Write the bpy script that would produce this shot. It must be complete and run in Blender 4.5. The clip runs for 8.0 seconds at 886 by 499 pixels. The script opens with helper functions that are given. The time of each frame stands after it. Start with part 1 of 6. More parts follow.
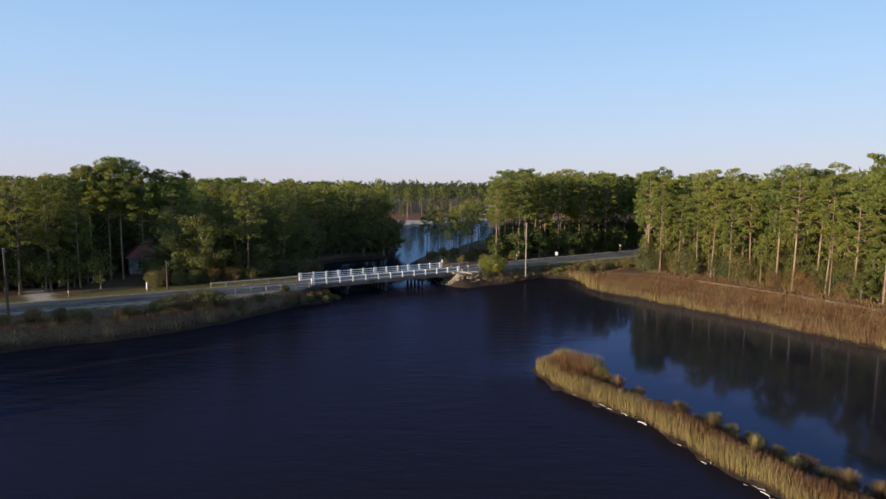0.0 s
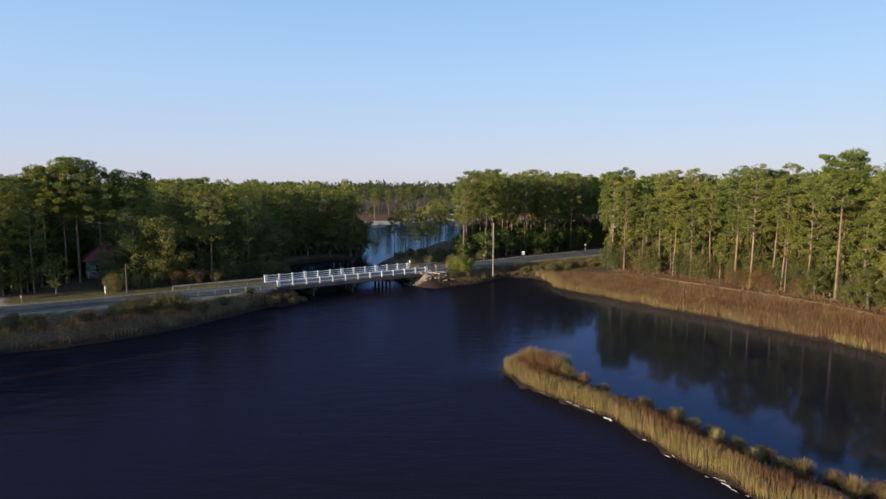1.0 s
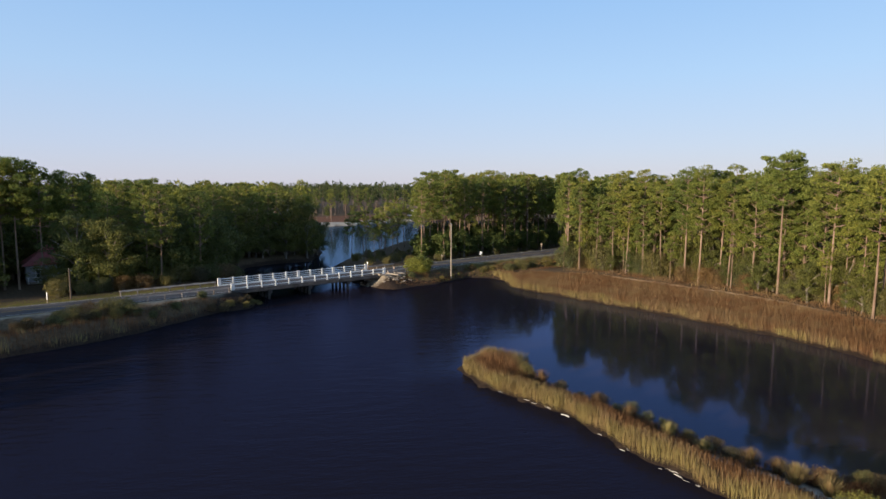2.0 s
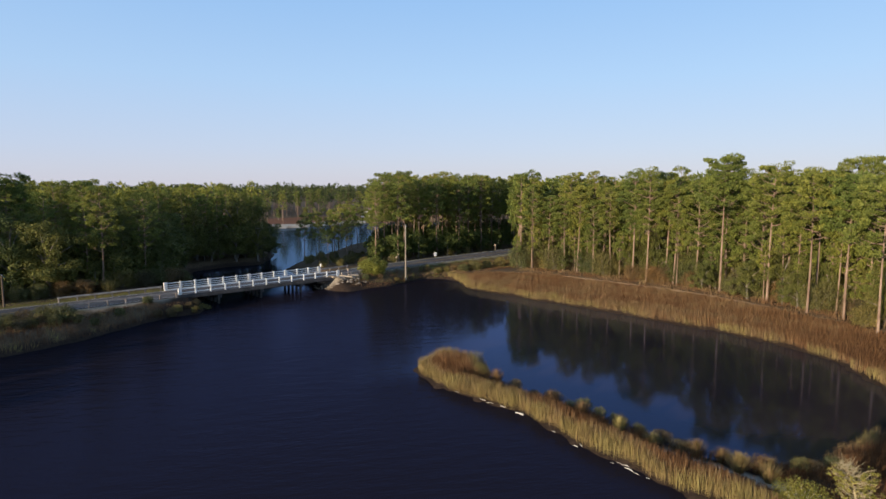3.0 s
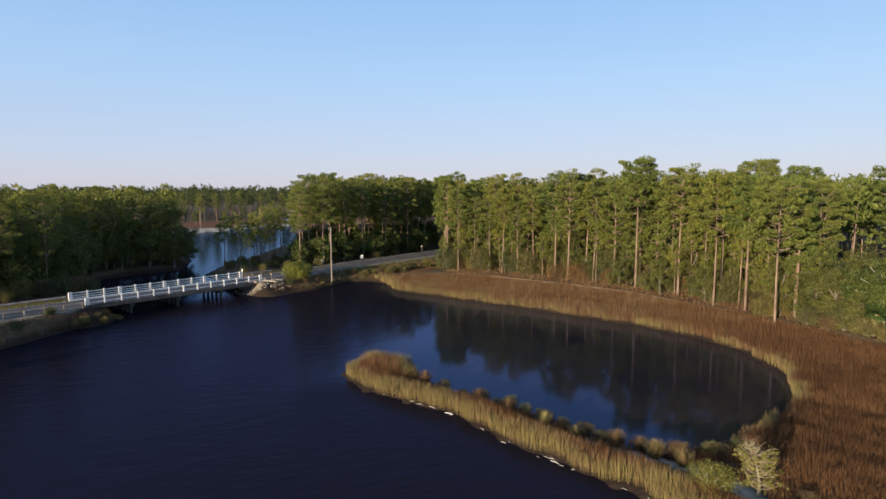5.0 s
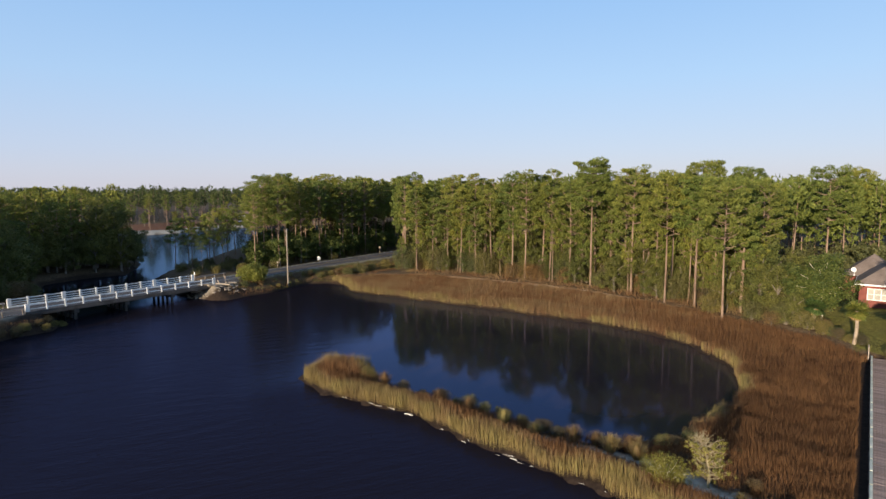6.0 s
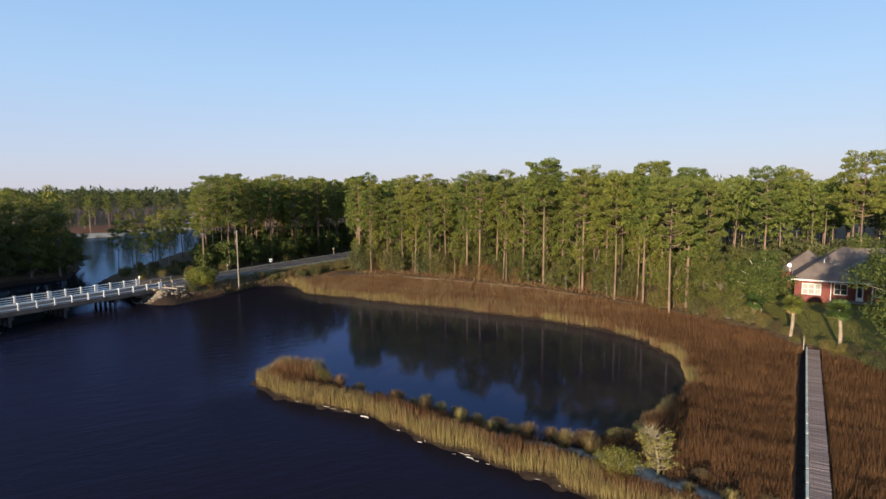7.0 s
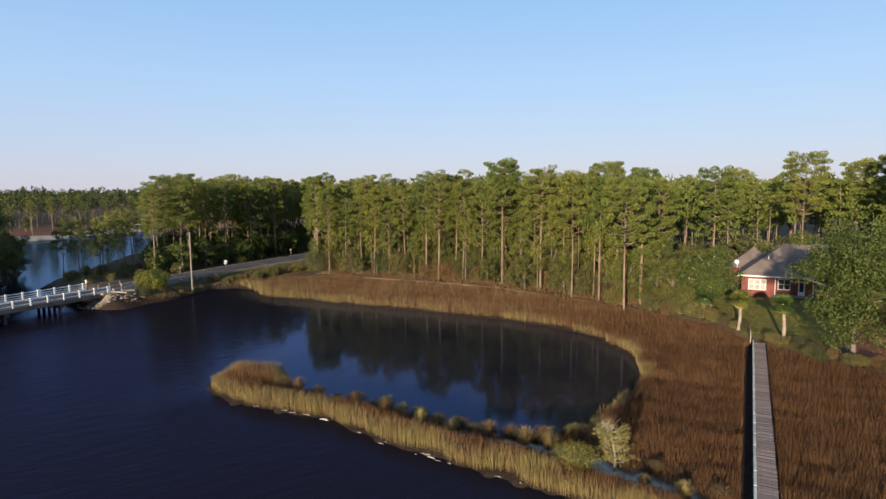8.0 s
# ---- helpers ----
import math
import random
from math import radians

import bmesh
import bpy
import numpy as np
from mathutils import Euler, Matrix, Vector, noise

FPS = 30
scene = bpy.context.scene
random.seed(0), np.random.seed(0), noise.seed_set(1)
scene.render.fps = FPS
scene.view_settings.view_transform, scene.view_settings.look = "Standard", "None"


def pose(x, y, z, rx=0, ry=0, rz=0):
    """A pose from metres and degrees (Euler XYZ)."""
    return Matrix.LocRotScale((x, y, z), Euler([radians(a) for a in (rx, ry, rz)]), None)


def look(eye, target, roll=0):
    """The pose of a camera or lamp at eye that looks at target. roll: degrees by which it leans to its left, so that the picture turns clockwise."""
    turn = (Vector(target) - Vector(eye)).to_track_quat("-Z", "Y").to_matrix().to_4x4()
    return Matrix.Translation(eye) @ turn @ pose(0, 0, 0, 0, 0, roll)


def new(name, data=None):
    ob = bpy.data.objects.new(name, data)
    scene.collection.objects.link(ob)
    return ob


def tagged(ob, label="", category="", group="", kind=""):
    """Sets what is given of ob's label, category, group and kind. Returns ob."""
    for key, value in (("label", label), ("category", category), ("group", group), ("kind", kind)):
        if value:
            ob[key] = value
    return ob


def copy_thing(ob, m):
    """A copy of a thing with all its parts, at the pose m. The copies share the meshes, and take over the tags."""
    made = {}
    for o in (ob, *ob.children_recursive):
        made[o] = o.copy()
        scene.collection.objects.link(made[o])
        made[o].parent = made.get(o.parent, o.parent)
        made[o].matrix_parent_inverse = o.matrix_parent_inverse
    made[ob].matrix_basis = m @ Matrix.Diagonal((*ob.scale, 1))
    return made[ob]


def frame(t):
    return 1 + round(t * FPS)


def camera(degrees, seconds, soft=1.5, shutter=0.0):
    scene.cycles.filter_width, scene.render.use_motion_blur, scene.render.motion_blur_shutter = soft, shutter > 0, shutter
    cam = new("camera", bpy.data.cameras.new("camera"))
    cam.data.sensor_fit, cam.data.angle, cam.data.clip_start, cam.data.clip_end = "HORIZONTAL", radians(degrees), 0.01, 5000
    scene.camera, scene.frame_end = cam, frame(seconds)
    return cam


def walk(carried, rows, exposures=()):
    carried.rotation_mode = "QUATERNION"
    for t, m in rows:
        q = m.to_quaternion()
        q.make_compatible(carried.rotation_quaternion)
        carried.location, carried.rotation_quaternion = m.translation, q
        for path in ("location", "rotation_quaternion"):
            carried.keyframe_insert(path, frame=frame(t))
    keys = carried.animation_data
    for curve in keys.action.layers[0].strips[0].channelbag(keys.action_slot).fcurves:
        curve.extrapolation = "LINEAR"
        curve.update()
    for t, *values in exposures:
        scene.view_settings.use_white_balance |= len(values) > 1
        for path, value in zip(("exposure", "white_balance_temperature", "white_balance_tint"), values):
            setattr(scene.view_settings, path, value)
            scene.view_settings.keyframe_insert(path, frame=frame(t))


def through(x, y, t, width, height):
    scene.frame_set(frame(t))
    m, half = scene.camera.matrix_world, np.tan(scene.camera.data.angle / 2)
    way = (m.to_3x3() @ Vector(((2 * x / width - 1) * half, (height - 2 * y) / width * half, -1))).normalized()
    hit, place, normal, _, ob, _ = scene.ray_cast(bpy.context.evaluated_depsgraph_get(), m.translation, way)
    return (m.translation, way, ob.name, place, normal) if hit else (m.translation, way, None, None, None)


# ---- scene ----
# ------------------------------------------------------------------ camera
EYE = (0.0, 0.0, 17.5)
TURNS = [  # seconds, heading, tilt, lean in degrees
    (0.0, 0.867, -6.437, 0.194),
    (0.5, -0.657, -6.414, 0.161),
    (1.0, -2.333, -6.394, 0.114),
    (1.5, -4.249, -6.363, 0.058),
    (3.0, -10.982, -6.195, -0.005),
    (3.5, -12.827, -6.142, -0.039),
    (4.0, -14.643, -6.103, -0.093),
    (4.5, -16.322, -6.068, -0.142),
    (6.0, -22.327, -5.995, -0.240),
    (6.5, -24.418, -5.992, -0.296),
    (7.0, -26.801, -5.984, -0.357),
    (7.5, -28.639, -6.001, -0.404),
    (8.0, -30.815, -6.014, -0.451),
]
cam = camera(74.42, 8.0, soft=1.5)
walk(cam, [(t, pose(*EYE, 90 + tilt, 0, head) @ pose(0, 0, 0, 0, 0, lean)) for t, head, tilt, lean in TURNS],
     exposures=[(0.0, 0.72), (8.0, 0.72)])

# ------------------------------------------------------------------ sky and sun
SUN_FROM = Vector((-0.822, -0.569, 0.0)).normalized()      # where the sun stands, in plan
SUN_ELEV = radians(8.9)
world = bpy.data.worlds.new("sky")
scene.world = world
world.use_nodes = True
wn = world.node_tree.nodes
sky = wn.new("ShaderNodeTexSky")
sky.sky_type, sky.sun_disc = "NISHITA", False
sky.sun_elevation, sky.sun_rotation = SUN_ELEV, math.atan2(SUN_FROM.x, SUN_FROM.y)
sky.air_density, sky.dust_density, sky.ozone_density = 1.0, 0.5, 2.0
wn["Background"].inputs["Strength"].default_value = 0.112
air = wn.new("ShaderNodeTexCoord")                         # thin evening haze, thickest towards the horizon
up = wn.new("ShaderNodeSeparateXYZ")
tone = wn.new("ShaderNodeValToRGB")
share = wn.new("ShaderNodeMapRange")
bright = wn.new("ShaderNodeMix")
haze = wn.new("ShaderNodeMix")
bright.data_type = haze.data_type = "RGBA"
bright.blend_type = "MULTIPLY"
bright.inputs[0].default_value = 1.0
bright.inputs[7].default_value = (5.15, 5.2, 5.45, 1)
share.inputs["From Min"].default_value, share.inputs["From Max"].default_value = 0.36, 0.75
share.inputs["To Min"].default_value, share.inputs["To Max"].default_value = 0.85, 0.6
while len(tone.color_ramp.elements) < 5:
    tone.color_ramp.elements.new(0.5)
for e, (p, c) in zip(tone.color_ramp.elements, ((0.0, (0.68, 0.68, 0.78)), (0.06, (0.6, 0.69, 0.88)), (0.17, (0.48, 0.69, 0.96)), (0.39, (0.27, 0.54, 0.93)), (0.8, (0.25, 0.39, 0.66)))):
    e.position, e.color = p, (*c, 1)
for a, b in ((air.outputs["Generated"], up.inputs[0]), (up.outputs["Z"], tone.inputs[0]), (up.outputs["Z"], share.inputs["Value"]), (tone.outputs[0], bright.inputs[6]),
             (share.outputs[0], haze.inputs[0]), (sky.outputs[0], haze.inputs[6]), (bright.outputs[2], haze.inputs[7]), (haze.outputs[2], wn["Background"].inputs["Color"])):
    world.node_tree.links.new(a, b)
sun = new("sun", bpy.data.lights.new("sun", "SUN"))
sun.data.energy, sun.data.angle, sun.data.color = 5.0, radians(0.6), (1.0, 0.83, 0.62)
sun_dir = Vector((SUN_FROM.x * math.cos(SUN_ELEV), SUN_FROM.y * math.cos(SUN_ELEV), math.sin(SUN_ELEV)))
sun.matrix_world = look(sun_dir * 200, (0, 0, 0))


# ------------------------------------------------------------------ materials
def material(name):
    m = bpy.data.materials.new(name)
    m.use_nodes = True
    nt = m.node_tree
    return m, nt, nt.nodes["Principled BSDF"]


def node(nt, kind, **values):
    n = nt.nodes.new(kind)
    for key, value in values.items():
        if key in n.inputs:
            n.inputs[key].default_value = value
    return n


def noise_fac(nt, scale, detail=4.0, space="Object", stretch=None, rough=0.55):
    tc = nt.nodes.new("ShaderNodeTexCoord")
    tex = node(nt, "ShaderNodeTexNoise", Scale=scale, Detail=detail, Roughness=rough)
    out = tc.outputs[space]
    if stretch:
        mp = nt.nodes.new("ShaderNodeMapping")
        mp.inputs["Scale"].default_value = stretch
        nt.links.new(out, mp.inputs[0])
        out = mp.outputs[0]
    nt.links.new(out, tex.inputs["Vector"])
    return tex.outputs["Fac"]


def ramp(nt, fac, stops):
    r = nt.nodes.new("ShaderNodeValToRGB")
    els = r.color_ramp.elements
    while len(els) < len(stops):
        els.new(0.5)
    for e, (p, c) in zip(els, stops):
        e.position, e.color = p, (*c, 1)
    nt.links.new(fac, r.inputs[0])
    return r.outputs[0]


def mixed(nt, fac, a, b, kind="MIX"):
    mx = nt.nodes.new("ShaderNodeMix")
    mx.data_type, mx.blend_type = "RGBA", kind
    for sock, v in ((mx.inputs[0], fac), (mx.inputs[6], a), (mx.inputs[7], b)):
        if isinstance(v, (int, float)):
            sock.default_value = v
        elif isinstance(v, tuple):
            sock.default_value = (*v, 1)
        else:
            nt.links.new(v, sock)
    return mx.outputs[2]


def bump(nt, bsdf, fac, strength=0.4, distance=0.02):
    b = node(nt, "ShaderNodeBump", Strength=strength, Distance=distance)
    nt.links.new(fac, b.inputs["Height"])
    nt.links.new(b.outputs[0], bsdf.inputs["Normal"])


def surface(name, dark, light, scale=2.0, fine=25.0, rough=0.85, metallic=0.0, relief=0.3, depth=0.01, stretch=None, vary=0.0):
    """A weathered surface: broad stains, fine grain and relief."""
    m, nt, b = material(name)
    broad = ramp(nt, noise_fac(nt, scale, 5, stretch=stretch), [(0.3, dark), (0.72, light)])
    grain = noise_fac(nt, fine, 3, stretch=stretch)
    tone = ramp(nt, grain, [(0.25, (0.72, 0.72, 0.72)), (0.75, (1.15, 1.15, 1.15))])
    col = mixed(nt, 1.0, broad, tone, "MULTIPLY")
    if vary:
        oi = nt.nodes.new("ShaderNodeObjectInfo")
        tint = ramp(nt, oi.outputs["Random"], [(0.0, (1 - vary,) * 3), (1.0, (1 + vary,) * 3)])
        col = mixed(nt, 1.0, col, tint, "MULTIPLY")
    nt.links.new(col, b.inputs["Base Color"])
    b.inputs["Roughness"].default_value, b.inputs["Metallic"].default_value = rough, metallic
    b.inputs["Specular IOR Level"].default_value = 0.5 if rough < 0.75 else 0.2
    bump(nt, b, grain, relief, depth)
    return m


def foliage(name, dark, mid, light, through=0.3, sway=0.45):
    """Leaves: colour varies leaf by leaf, clump by clump and tree by tree; some light passes through."""
    m, nt, b = material(name)
    geo = nt.nodes.new("ShaderNodeNewGeometry")
    col = ramp(nt, geo.outputs["Random Per Island"], [(0.0, dark), (0.5, mid), (1.0, light)])
    patch = ramp(nt, noise_fac(nt, 0.75, 3), [(0.3, (0.6, 0.66, 0.62)), (0.7, (1.38, 1.32, 1.2))])
    col = mixed(nt, 1.0, col, patch, "MULTIPLY")
    oi = nt.nodes.new("ShaderNodeObjectInfo")
    tint = ramp(nt, oi.outputs["Random"], [(0.0, (1 - sway, 1 - sway * 0.6, 1 - sway * 0.4)), (0.5, (1, 1, 1)),
                                           (1.0, (1 + sway, 1 + sway * 0.55, 1 + sway * 0.1))])
    col = mixed(nt, 1.0, col, tint, "MULTIPLY")
    nt.links.new(col, b.inputs["Base Color"])
    b.inputs["Roughness"].default_value = 0.6
    b.inputs["Specular IOR Level"].default_value = 0.2
    tr = nt.nodes.new("ShaderNodeBsdfTranslucent")
    nt.links.new(col, tr.inputs["Color"])
    mx = nt.nodes.new("ShaderNodeMixShader")
    mx.inputs[0].default_value = through
    nt.links.new(b.outputs[0], mx.inputs[1])
    nt.links.new(tr.outputs[0], mx.inputs[2])
    nt.links.new(mx.outputs[0], nt.nodes["Material Output"].inputs["Surface"])
    return m


PINE = foliage("pine_needles", (0.088, 0.106, 0.024), (0.16, 0.18, 0.039), (0.235, 0.25, 0.064), sway=0.27)
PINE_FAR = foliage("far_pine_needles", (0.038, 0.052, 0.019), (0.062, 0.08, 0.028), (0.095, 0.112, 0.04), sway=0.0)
OAK = foliage("oak_leaves", (0.066, 0.076, 0.022), (0.115, 0.124, 0.035), (0.17, 0.168, 0.052), sway=0.28)
# dark leaves of the lawn oaks; also paints shade into the point's undergrowth
OAK_DARK = foliage("dark_oak_leaves", (0.04, 0.062, 0.016), (0.078, 0.102, 0.026), (0.135, 0.15, 0.042), sway=0.0)
SHRUB = foliage("shrub_leaves", (0.08, 0.076, 0.028), (0.145, 0.134, 0.048), (0.215, 0.188, 0.084), sway=0.35)
RUSSET = foliage("russet_leaves", (0.085, 0.06, 0.032), (0.15, 0.1, 0.052), (0.2, 0.145, 0.075))
BRIGHT = foliage("bright_shrub_leaves", (0.1, 0.115, 0.02), (0.19, 0.2, 0.04), (0.3, 0.29, 0.08), through=0.3, sway=0.0)
CEDAR = foliage("cedar_leaves", (0.13, 0.12, 0.022), (0.22, 0.2, 0.04), (0.33, 0.29, 0.085), sway=0.0)
PALM = foliage("palm_fronds", (0.06, 0.09, 0.02), (0.12, 0.15, 0.04), (0.2, 0.22, 0.07))
PALM_DEAD = foliage("dead_fronds", (0.2, 0.14, 0.07), (0.3, 0.22, 0.12), (0.38, 0.3, 0.18))
BARK = surface("pine_bark", (0.15, 0.098, 0.068), (0.33, 0.235, 0.172), 1.5, 9, 0.95, relief=0.7, depth=0.05, stretch=(1, 1, 0.35), vary=0.2)
BARK_OAK = surface("oak_bark", (0.12, 0.1, 0.08), (0.28, 0.24, 0.2), 1.5, 12, 0.95, relief=0.6, depth=0.04, stretch=(1, 1, 0.4))
DEADWOOD = surface("bleached_wood", (0.42, 0.37, 0.28), (0.68, 0.62, 0.48), 2, 18, 0.9)
CEDAR_WOOD = surface("dry_cedar_wood", (0.21, 0.17, 0.1), (0.37, 0.31, 0.19), 2, 18, 0.9)
PALM_TRUNK = surface("palm_trunk", (0.24, 0.185, 0.13), (0.42, 0.34, 0.26), 1.2, 10, 0.95, relief=0.6, depth=0.04, stretch=(1, 1, 3))
ASPHALT = surface("worn_asphalt", (0.075, 0.068, 0.066), (0.135, 0.12, 0.112), 0.25, 30, 0.9, relief=0.2)
PAINT_LINE = surface("worn_road_paint", (0.4, 0.4, 0.38), (0.7, 0.7, 0.66), 1.5, 20, 0.8)
YELLOW_LINE = surface("worn_yellow_paint", (0.35, 0.24, 0.05), (0.55, 0.38, 0.08), 1.5, 20, 0.8)
WHITE_CONCRETE = surface("whitewashed_concrete", (0.62, 0.61, 0.58), (0.82, 0.81, 0.78), 1.2, 14, 0.8, relief=0.25, vary=0.06)
CONCRETE = surface("grey_concrete", (0.2, 0.19, 0.17), (0.36, 0.34, 0.31), 0.9, 12, 0.9, vary=0.1)
WET_PILE = surface("dark_pile", (0.035, 0.03, 0.026), (0.09, 0.08, 0.07), 1.5, 14, 0.7)
TIMBER = surface("grey_timber", (0.2, 0.155, 0.12), (0.4, 0.33, 0.27), 1.6, 22, 0.9, relief=0.5, stretch=(0.4, 3, 3), vary=0.25)
DECK_WOOD = surface("weathered_planks", (0.2, 0.14, 0.115), (0.33, 0.245, 0.205), 2.2, 24, 0.9, relief=0.5, stretch=(0.5, 4, 4), vary=0.28)
RAIL_WOOD = surface("pale_treated_timber", (0.48, 0.48, 0.37), (0.68, 0.67, 0.54), 1.4, 20, 0.9, relief=0.4, vary=0.12)
POLE_WOOD = surface("utility_pole_wood", (0.2, 0.165, 0.13), (0.36, 0.31, 0.25), 0.8, 16, 0.9, relief=0.4, stretch=(3, 3, 0.3))
# darker pole wood: dark bark, plus the shade it stands in put into the colour
POLE_DARK = surface("dark_shaded_pole_wood", (0.06, 0.045, 0.035), (0.13, 0.1, 0.08), 0.8, 16, 0.9, relief=0.4, stretch=(3, 3, 0.3))
GUARD_WOOD = surface("weathered_guard_rail", (0.26, 0.215, 0.18), (0.44, 0.38, 0.33), 1.4, 20, 0.9, relief=0.4, vary=0.12)
BULK_WOOD = surface("brown_bulkhead_timber", (0.13, 0.09, 0.06), (0.26, 0.185, 0.125), 1.4, 20, 0.9, relief=0.4, vary=0.15)
DARK_CONCRETE = surface("dark_concrete", (0.05, 0.045, 0.042), (0.12, 0.108, 0.1), 0.9, 12, 0.9)
STEEL = surface("galvanised_steel", (0.3, 0.31, 0.32), (0.5, 0.51, 0.52), 1.2, 16, 0.5, metallic=0.7, relief=0.1)
ROCK = surface("pale_rubble", (0.17, 0.14, 0.11), (0.4, 0.34, 0.27), 1.1, 9, 0.9, relief=0.6, depth=0.05, vary=0.2)
BRICK = surface("red_brick", (0.14, 0.046, 0.038), (0.23, 0.078, 0.063), 1.0, 18, 0.9, relief=0.4)
SHINGLE = surface("brown_grey_shingles", (0.14, 0.108, 0.09), (0.23, 0.183, 0.155), 0.7, 14, 0.95, relief=0.6, depth=0.03)
RED_ROOF = surface("red_metal_roof", (0.22, 0.04, 0.035), (0.34, 0.07, 0.06), 0.8, 12, 0.5)
WHITE_TRIM = surface("white_trim", (0.7, 0.69, 0.66), (0.84, 0.83, 0.8), 0.8, 12, 0.5)
SIDING = surface("grey_siding", (0.25, 0.26, 0.28), (0.4, 0.41, 0.43), 0.8, 12, 0.8)
SIGN_WHITE = surface("white_sign_paint", (0.72, 0.72, 0.72), (0.85, 0.85, 0.85), 0.8, 8, 0.5)
FOAM = surface("pale_shore_drift", (0.5, 0.46, 0.4), (0.75, 0.72, 0.66), 1.5, 12, 0.9)


def glass_material():
    m, nt, b = material("window_glass")
    b.inputs["Base Color"].default_value = (0.03, 0.035, 0.04, 1)
    b.inputs["Roughness"].default_value = 0.04
    b.inputs["Specular IOR Level"].default_value = 0.8
    return m


GLASS = glass_material()


BLINDS = surface("pale_blinds", (0.3, 0.285, 0.25), (0.44, 0.42, 0.37), 0.6, 9, 0.8)


def ground_material():
    """One sheet of ground: leaf litter, with lawn, red straw and sand where the plan puts them."""
    m, nt, b = material("ground")
    at = nt.nodes.new("ShaderNodeAttribute")
    at.attribute_name = "zone"
    sep = nt.nodes.new("ShaderNodeSeparateColor")
    nt.links.new(at.outputs["Color"], sep.inputs[0])
    fine = noise_fac(nt, 3.0, 6)
    broad = noise_fac(nt, 0.15, 4)
    litter = ramp(nt, fine, [(0.3, (0.06, 0.042, 0.026)), (0.7, (0.16, 0.11, 0.065))])
    grass = ramp(nt, fine, [(0.3, (0.13, 0.112, 0.022)), (0.7, (0.21, 0.175, 0.036))])
    grass = mixed(nt, broad, grass, ramp(nt, fine, [(0.3, (0.1, 0.085, 0.025)), (0.7, (0.165, 0.14, 0.045))]))
    straw = ramp(nt, fine, [(0.3, (0.17, 0.06, 0.03)), (0.7, (0.31, 0.125, 0.064))])
    sand = ramp(nt, fine, [(0.3, (0.3, 0.26, 0.2)), (0.7, (0.5, 0.45, 0.37))])
    col = mixed(nt, sep.outputs[0], litter, grass)
    col = mixed(nt, sep.outputs[1], col, straw)
    col = mixed(nt, sep.outputs[2], col, sand)
    # mud colour: wet shores, and the shade painted along the boardwalk
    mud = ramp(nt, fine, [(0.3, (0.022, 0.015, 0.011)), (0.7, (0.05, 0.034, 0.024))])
    wet_or_shade = nt.nodes.new("ShaderNodeAttribute")
    wet_or_shade.attribute_name = "wet_or_shade"
    col = mixed(nt, wet_or_shade.outputs["Fac"], col, mud)
    nt.links.new(col, b.inputs["Base Color"])
    b.inputs["Roughness"].default_value = 0.95
    b.inputs["Specular IOR Level"].default_value = 0.08
    bump(nt, b, fine, 0.6, 0.08)
    return m


GROUND = ground_material()


def reed_material(name, stops):
    """Blades of grass, coloured by the tone stored per blade."""
    m, nt, b = material(name)
    at = nt.nodes.new("ShaderNodeAttribute")
    at.attribute_name = "tone"
    col = ramp(nt, at.outputs["Fac"], stops)
    nt.links.new(col, b.inputs["Base Color"])
    b.inputs["Roughness"].default_value = 0.8
    b.inputs["Specular IOR Level"].default_value = 0.1
    tr = nt.nodes.new("ShaderNodeBsdfTranslucent")
    nt.links.new(col, tr.inputs["Color"])
    mx = nt.nodes.new("ShaderNodeMixShader")
    mx.inputs[0].default_value = 0.25
    nt.links.new(b.outputs[0], mx.inputs[1])
    nt.links.new(tr.outputs[0], mx.inputs[2])
    nt.links.new(mx.outputs[0], nt.nodes["Material Output"].inputs["Surface"])
    return m


REED = reed_material("marsh_grass", [(0.0, (0.095, 0.05, 0.025)), (0.3, (0.18, 0.094, 0.043)), (0.5, (0.235, 0.155, 0.08)), (0.72, (0.25, 0.195, 0.072)), (1.0, (0.38, 0.33, 0.13))])
TURF = reed_material("mown_grass", [(0.0, (0.075, 0.085, 0.02)), (0.5, (0.15, 0.145, 0.035)), (1.0, (0.25, 0.21, 0.06))])


